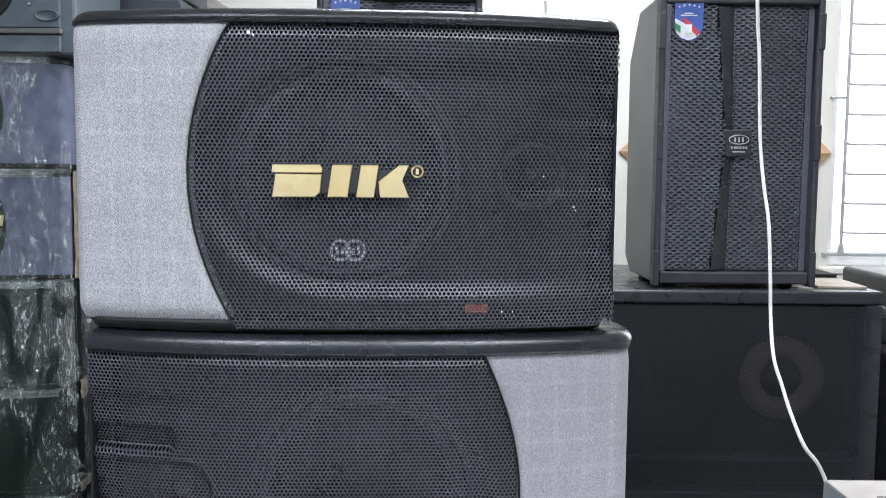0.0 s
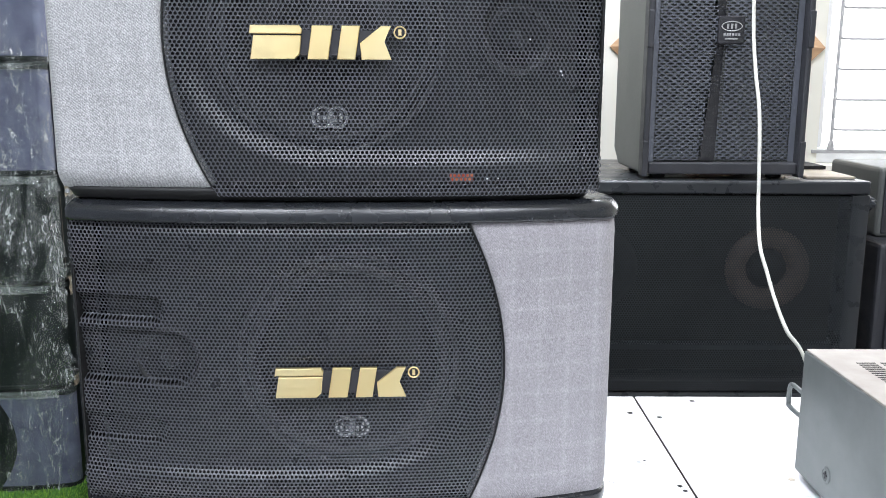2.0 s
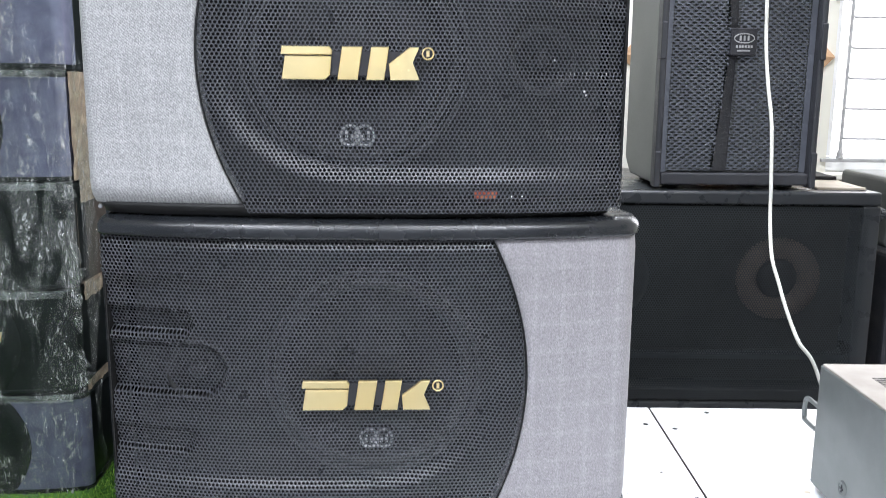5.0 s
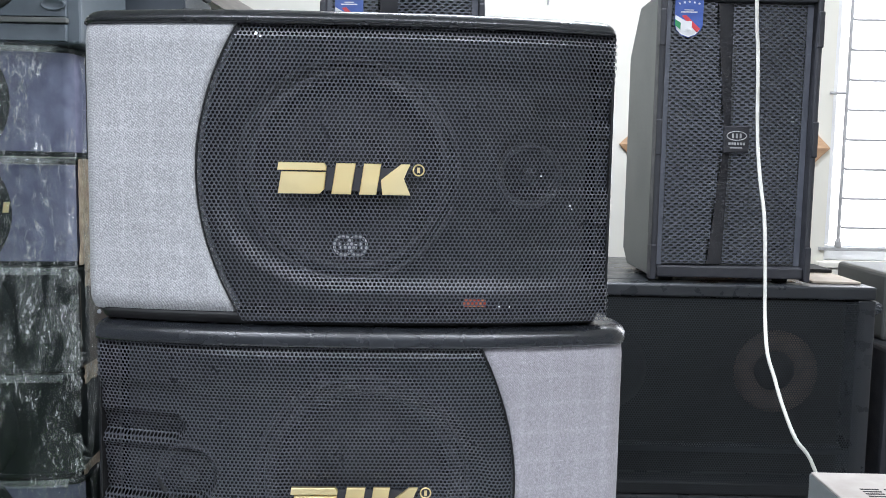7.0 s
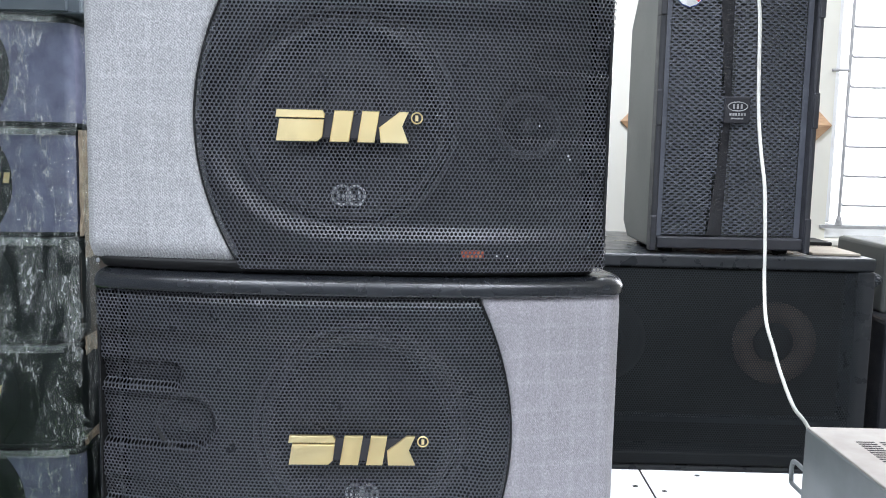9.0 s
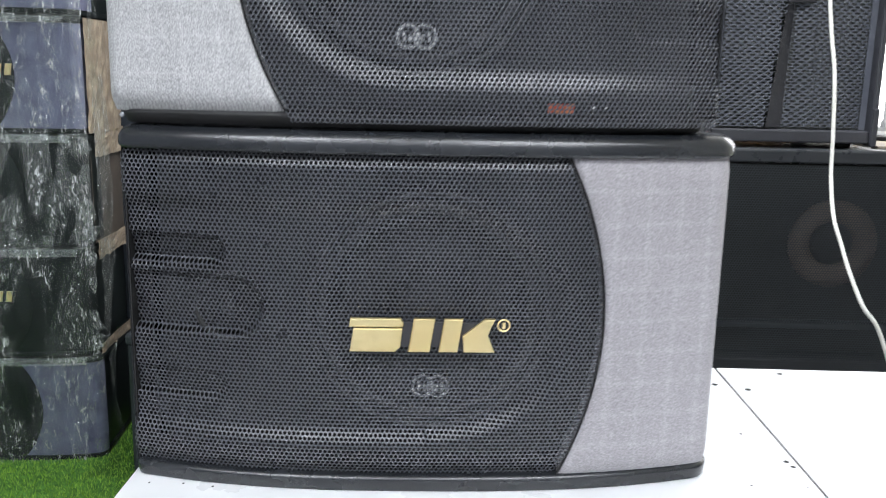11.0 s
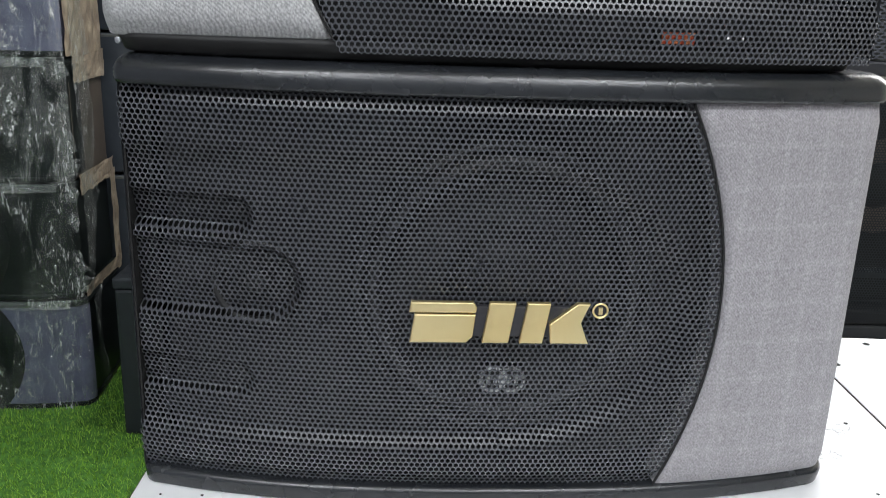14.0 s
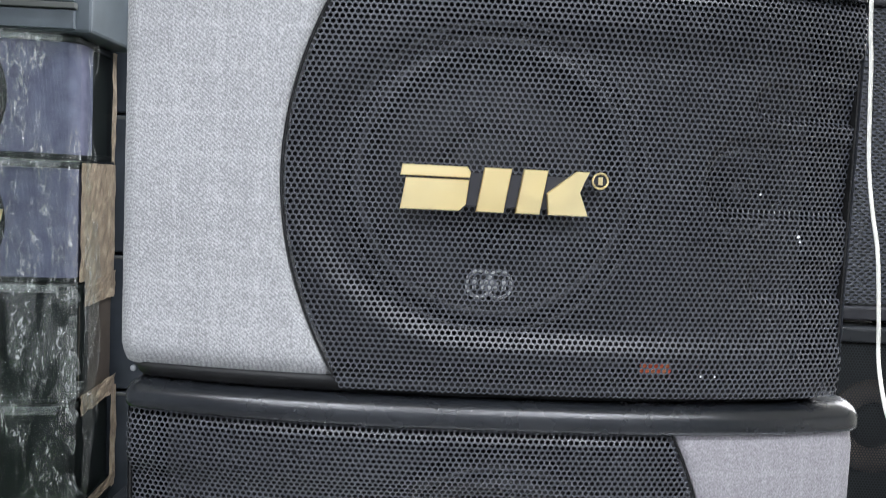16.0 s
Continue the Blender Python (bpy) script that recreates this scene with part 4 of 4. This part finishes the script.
sh = thing("cardboard_sheet", (1.120, 2.44, 0.9655), -3, "flat dusty brown cardboard sheet lying on a bass cabinet", "cardboard")
part("sheet", box(-0.064, 0.058, -0.17, 0.24, 0.0, 0.006, 0.001), PALECARD, sh)
part("flap", box(-0.010, 0.056, 0.02, 0.16, 0.0065, 0.016, 0.001), INSIDE, sh)

rc = thing("equipment_cabinet", (1.474, 2.24, -0.022), 0, "dark green-black cabinet standing beside the bass cabinets", "cabinet")
part("body", box(-0.238, 0.26, 0.0, 0.5, 0.0, 0.825, 0.01), COAT, rc)
part("front_panel", box(-0.21, 0.235, -0.012, -0.0005, 0.03, 0.80, 0.004), COAT, rc)

gs = thing("equipment_case", (1.50, 2.34, 0.803), 0, "grey-green painted equipment case on a dark cabinet", "equipment case")
part("case_body", box(-0.228, 0.20, 0.006, 0.30, 0.0, 0.185, 0.012, 3), COATSIDE, gs, "scuffed grey-green case")
part("front_panel", box(-0.215, 0.19, 0.0, 0.0055, 0.012, 0.173, 0.002), COAT, gs)

# ---- amplifier and cable ----


def amplifier():
    a = thing("power_amplifier", (0.577, 1.133, 0.70), 0, "grey steel power amplifier with dusty vented lid on a table", "amplifier")
    w, d, h = 0.44, 0.36, 0.169
    part("case", box(0.0, w, -d, 0.0, 0.008, h - 0.002, 0.0025), AMP, a, "grey-green steel case")
    lid = part("lid", box(0.001, w - 0.001, -d + 0.001, -0.001, h - 0.002, h + 0.001, 0.001), DUSTY, a, "dusty steel lid")
    for gx in range(12):
        for k in range(12):
            x, y = 0.048 + 0.029 * gx, -0.058 - 0.0074 * k
            part("vent_slot", box(x - 0.0112, x + 0.0112, y - 0.0016, y + 0.0016, h + 0.0004, h + 0.0014), INSIDE, lid)
    part("front_panel", box(0.0015, w - 0.0015, 0.0003, 0.005, 0.008, h - 0.003, 0.001), AMP, a)
    for x in (0.006, w - 0.006):
        part("handle", tube(smooth_line([(x, 0.004, 0.108), (x, 0.040, 0.108), (x, 0.049, 0.101), (x, 0.050, 0.082), (x, 0.044, 0.076), (x, 0.004, 0.076)], 5), 0.0032, 8), AMP, a, "grey steel rack handle")
    for y, z in ((-0.086, 0.041), (-0.30, 0.041)):
        sc = part("screw", lathe([(0.0100, 0.001), (0.0100, -0.0006), (0.0078, -0.0022), (0.0066, -0.0012), (0.002, -0.0014)], 16, "X"), AMP, a, "grey cross-head screw")
        sc.location = (0, y, z)
        cross = box(-0.0022, -0.0010, -0.0045, 0.0045, -0.0009, 0.0009)
        box(-0.0022, -0.0010, -0.0009, 0.0009, -0.0045, 0.0045, bm=cross)
        part("cross_slot", cross, COAT, sc)
    for x in (0.03, w - 0.03):
        for y in (-0.03, -d + 0.03):
            part("rubber_foot", lathe([(0.012, 0.0), (0.012, 0.0078)], 12, "Z"), INSIDE, a).location = (x, y, 0)
    return a


amplifier()

cab = part("hanging_cable", tube(smooth_line([(0.793, 2.19, 2.998), (0.808, 2.19, 2.262), (0.836, 2.185, 1.661), (0.844, 2.18, 1.53), (0.848, 2.165, 1.336), (0.852, 2.14, 1.226), (0.856, 2.11, 1.136), (0.854, 2.08, 1.008), (0.851, 2.06, 0.92), (0.835, 1.99, 0.844), (0.842, 1.955, 0.79), (0.847, 1.915, 0.741), (0.861, 1.87, 0.681), (0.901, 1.86, 0.619), (0.962, 1.84, 0.418), (0.996, 1.8, 0.169), (1.009, 1.76, -0.01), (1.039, 1.7, -0.0175)], 6), 0.0043, 8), CABLE, smooth=True)
tagged(cab, "thin off-white cable hanging from the ceiling down behind the table", "cable")

# ---- wall pieces ----
dia = thing("wall_ornament", (1.2095, 3.578, 1.347), 0, "light brown wooden diamond fixed on the cream wall", "wall ornament")
bm = bmesh.new()
ring = [bm.verts.new(p) for p in ((-0.423, 0, 0), (0, 0, 0.423), (0.423, 0, 0), (0, 0, -0.423))]
ring2 = [bm.verts.new(p) for p in ((-0.423, -0.012, 0), (0, -0.012, 0.423), (0.423, -0.012, 0), (0, -0.012, -0.423))]
tip = bm.verts.new((0, -0.16, 0))
bm.faces.new(ring)
for i in range(4):
    j = (i + 1) % 4
    bm.faces.new((ring[i], ring[j], ring2[j], ring2[i]))
    bm.faces.new((ring2[i], ring2[j], tip))
part("wooden_diamond", bm, WOOD, dia)
nail = part("wall_nail", tube([(0.480, 3.58, 1.932), (0.480, 3.555, 1.930), (0.481, 3.552, 1.916), (0.481, 3.553, 1.888)], 0.004, 6), IRON)
tagged(nail, "small bent nail in the cream wall", "nail")
pk = part("wooden_plank", box(-0.02, 0.5, -0.012, 0.012, -0.03, 0.03, 0.003), GREYWOOD)
pk.matrix_world = pose(-1.106, 3.55, 2.057, 0, 30, 0)
tagged(pk, "weathered grey wooden plank fixed slantwise on the wall", "plank")

# ---- the wrapped loudspeakers on the turf ----


def crumple(x, z, seed):
    return noise.noise(Vector((x * 26 + seed, z * 26, seed))) * 0.006 + noise.noise(Vector((x * 70, z * 60 + seed, seed))) * 0.003


def wrapped_speaker(place, turn, cloth_mat, label, tape_kind, seed):
    s = thing("wrapped_loudspeaker", place, turn, label, "loudspeaker", "film-wrapped loudspeakers")
    half, depth, height, base, top = 0.305, 0.36, 0.312, 0.014, 0.016
    z0, z1 = base, height - top
    zc, hh = (z0 + z1) / 2, (z1 - z0) / 2
    part("bottom_plate", rounded_plate(half, depth, 0.0, 0.0, base + 0.003, 0.003, 0.006, (0.02, 0.02), 0.92), DARKVINYL, s, "", True)
    part("top_plate", rounded_plate(half, depth, 0.003, z1 - 0.002, height, 0.004, 0.009, (0.02, 0.02), 0.92), DARKVINYL, s, "", True)
    o = plan(half, depth, 0.006, (0.02, 0.02), 18, 0.92)
    part("body", prism([(o, z0), (o, z1)]), DARKVINYL, s)

    def edge(z):
        return 0.145 - 0.055 * ((z - zc) / hh) ** 2
    rows, dark = [], []
    for z in np.linspace(z0, z1, 14):
        e = edge(z)
        xs = np.concatenate([np.linspace(e, half - 0.021, 12), half - 0.02 + 0.02 * np.sin(np.linspace(0, math.pi / 2, 7))])
        rows.append([(float(x), float(front_curve(np.array(x), half)) + 0.002, float(z)) for x in xs] + ([] if seed == 3.0 else [(half, 0.10, float(z)), (half * 0.985, 0.15, float(z))]))
        dk = []
        for x in np.linspace(-half + 0.004, e + 0.001, 22):
            lip = float(step(np.array(e - x), 0.0, 0.012))
            dk.append((float(x), float(front_curve(np.array(x), half)) + 0.006 - 0.014 * lip, float(z)))
        dark.append(dk)
    part("cloth_panel", sheet(rows), cloth_mat, s, "", True)
    part("grille", sheet(dark), DARKVINYL, s, "black grille under the film", True)
    if seed in (11.0, 27.0):
        end, ez = (0.095, 0.180) if seed == 11.0 else (0.140, 0.170)
        for q, wide in ((0.0, 0.016), (0.026, 0.018), (0.052, 0.018)):
            x1 = end - q
            y = float(front_curve(np.array(x1), half)) - 0.0095
            part("gold_plate", slab([(x1 - wide, ez - 0.015), (x1, ez - 0.015), (x1 + 0.005, ez + 0.015), (x1 + 0.005 - wide, ez + 0.015)], y - 0.003, y + 0.001, 0.0005), GOLD, s, "slanted brushed gold bar")
    # loose film round the front and the corner
    wrap = []
    for i, z in enumerate(np.linspace(-0.004, height + 0.004, 44)):
        row = []
        for x in np.linspace(-half, half + 0.004, 84):
            y = float(front_curve(np.array(min(x, half)), half)) - 0.010 - abs(crumple(x, z, seed)) * 1.6 - abs(noise.noise(Vector((x * 120 + seed, z * 110, seed)))) * 0.003
            row.append((float(x), y, float(z)))
        wrap.append(row)
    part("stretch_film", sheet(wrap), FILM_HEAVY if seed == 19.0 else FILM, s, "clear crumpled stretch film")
    fold = []
    for k in range(6):
        a = k / 5 * math.pi / 2
        row = []
        for x in np.linspace(-half, half - 0.03, 60):
            y = float(front_curve(np.array(min(x, half)), half)) - 0.012 + 0.014 * (1 - math.cos(a)) - abs(crumple(x * 2, k * 0.02, seed)) * 0.7
            row.append((float(x), y, height - 0.020 + 0.019 * math.sin(a) + crumple(x * 3, k * 0.1, seed + 5) * 0.3))
        fold.append(row)
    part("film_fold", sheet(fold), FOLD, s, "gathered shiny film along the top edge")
    side_film = []
    for z in np.linspace(-0.002, height + 0.002, 16):
        row = []
        for k in np.linspace(0, 1, 14):
            y = 0.085 + k * (0.10 + 0.04 * math.sin(9 * z + seed))
            x = half * (1.0 - 0.035 * k) + 0.010 + crumple(y, z, seed + 3)
            row.append((x, y, float(z)))
        side_film.append(row)
    part("side_film", sheet(side_film), FILM, s, "clear crumpled stretch film")
    if tape_kind in ("top", "frame"):
        for zc_, tall, reach, k in ((0.285, 0.045, 0.020, 0), (0.205, 0.05, 0.014, 1), (0.10, 0.07, 0.022, 2), (0.035, 0.045, 0.036, 3)):
            flap = []
            for q in np.linspace(0, 1, 7):
                z = zc_ + tall * (q - 0.5)
                out = reach * (0.35 + abs(noise.noise(Vector((seed, k * 3.1, q * 5.0))))) * math.sin(math.pi * (0.15 + 0.7 * q)) * 1.6
                flap.append([(half - 0.012 + (0.012 + out) * e, 0.030 + 0.012 * e + 0.010 * noise.noise(Vector((e * 4, q * 6, seed + k))), float(z) + 0.35 * out * e * (1 if k % 2 else -1)) for e in np.linspace(0, 1, 6)])
            part("torn_film", sheet(flap), FILM_HEAVY, s, "torn flap of stretch film")
    if tape_kind == "top":
        board = [[(half * (0.99 - 0.065 * u) + 0.0035, 0.075 + 0.27 * u, float(z)) for u in (0.0, 0.5, 1.0)] for z in np.linspace(0.004, 0.25, 4)]
        part("side_board", sheet(board), BROWNBLACK, s, "dark brown side of the cabinet")
    # brown tape on the right-hand side
    strips = {"none": [], "full": [(0.062, 0.34, 0.0, 0.31)], "top": [(0.10, 0.36, 0.245, 0.318)], "frame": [(0.08, 0.37, 0.272, 0.326), (0.335, 0.385, 0.02, 0.29), (0.06, 0.385, -0.016, 0.026)], "thin": [(0.30, 0.335, 0.0, 0.31)]}[tape_kind]
    for y0, y1, a, b in strips:
        rows = []
        for z in np.linspace(a, b, 10):
            row = []
            for y in np.linspace(y0, y1, 14):
                wob = 0.010 * noise.noise(Vector((y * 40, seed, z * 8)))
                u = min(max((y - 0.06) / 0.30, 0), 1.1)
                x = half * (0.99 - 0.065 * u) + 0.009 + abs(crumple(y, z, seed + 7)) * 1.2
                row.append((x, float(y), float(z) + (wob if z < b - 0.01 else 0)))
            rows.append(row)
        part("tape", sheet(rows), TAPE, s, "crinkled brown packing tape")
    return s


STACK = [
    (-0.010, SLATE, "frame2", 3.0, 0.006), (0.3055, DARKVINYL, "frame", 11.0, -0.002), (0.621, DARKVINYL, "top", 19.0, -0.002), (0.9365, SLATE, "full", 27.0, -0.002), (1.252, SLATE, "thin", 35.0, 0.0),
]
for z, mat, kind, seed, off in STACK:
    dark_front = mat is DARKVINYL
    wrapped_speaker((-1.283 + off, 2.505, z), 0.6 * math.sin(seed * 2), mat,
                    "black loudspeaker wrapped in crumpled clear film, in a stack" if dark_front else "slate-blue fronted loudspeaker wrapped in clear film, in a stack",
                    kind if kind != "frame2" else "none", seed)


def top_unit():
    s = thing("stage_amplifier", (-1.251, 2.50, 1.568), 0, "black stage amplifier with a ledge, on a wrapped loudspeaker", "amplifier")
    part("body", box(-0.30, 0.318, 0.02, 0.36, 0.0, 0.32, 0.008), HAZEBLACK, s)
    part("ledge", box(-0.295, 0.285, -0.004, 0.018, 0.055, 0.070, 0.003), COATSIDE, s)
    part("lower_panel", box(-0.29, 0.28, 0.004, 0.019, 0.006, 0.052, 0.002), HAZEBLACK, s)
    part("upper_panel", box(-0.29, 0.28, 0.004, 0.019, 0.073, 0.310, 0.002), HAZEBLACK, s)
    r = part("handle_recess", lathe([(0.036, 0.003), (0.036, -0.003), (0.030, -0.005), (0.026, 0.0), (0.001, 0.001)], 28), HAZEBLACK, s, "", True)
    r.location, r.scale = (0.248, 0, 0.105), (1.0, 1.0, 0.45)
    k = part("knob", lathe([(0.004, 0.004), (0.004, -0.004), (0.001, -0.005)], 10), CHROME, s)
    k.location = (0.200, 0, 0.135)
    spk = part("driver_ring", lathe([(0.10, 0.003), (0.10, -0.002), (0.09, -0.004), (0.08, 0.0), (0.02, 0.002), (0.001, 0.002)], 36), CONE, s, "", True)
    spk.location = (0.06, 0, 0.185)
    return s


top_unit()


def slim_speaker(z):
    s = thing("slim_loudspeaker", (-0.925, 2.91, z), 0, "black slim loudspeaker with notched frame, in a tall stack", "loudspeaker", "stack of slim black loudspeakers")
    w, h, d = 0.155, 0.410, 0.34
    part("cabinet", box(-w, w, 0.018, d, 0.004, h, 0.006), SLATEBLACK, s)
    part("front_frame", box(-w - 0.002, w + 0.002, 0.0, 0.017, 0.004, h, 0.005), SLATEBLACK, s)
    for sx in (-1, 1):
        for k in range(5):
            zz = 0.045 + 0.080 * k
            part("side_notch", box(sx * (w + 0.003) - 0.005, sx * (w + 0.003) + 0.005, -0.003, 0.03, zz - 0.022, zz + 0.022, 0.002), SLATEBLACK, s)
    # Lip is coloured paler than the cabinet to paint its edge highlight.
    part("top_lip", box(-w, w, -0.001, 0.012, h - 0.012, h - 0.002, 0.002), COATSIDE, s, "edge strip in paler grey for its highlight")
    part("rubber_strip", box(-w + 0.01, w - 0.01, 0.02, d - 0.02, 0.0, 0.004), INSIDE, s)
    return s


first = slim_speaker(0.154)
for k in range(1, 5):
    copy_thing(first, pose(-0.925 + 0.004 * math.sin(5 * k), 2.91 + 0.004 * math.sin(3 * k), 0.154 + 0.4145 * k, 0, 0, 0.6 * math.sin(7 * k)))
base = thing("low_plinth", (-0.925, 2.92, -0.010), 0, "black wooden plinth under a stack of slim loudspeakers", "plinth")
part("board", box(-0.16, 0.16, 0.0, 0.33, 0.0, 0.163, 0.004), BLACKP, base)

low = thing("black_crate", (-0.53, 2.38, -0.010), 0, "plain black equipment crate standing on green turf", "crate")
part("crate_body", box(-0.30, 0.26, 0.004, 0.45, 0.0, 0.40, 0.008), BLACKP, low)
part("crate_lid", box(-0.303, 0.263, 0.0, 0.454, 0.401, 0.43, 0.006), BLACKP, low)
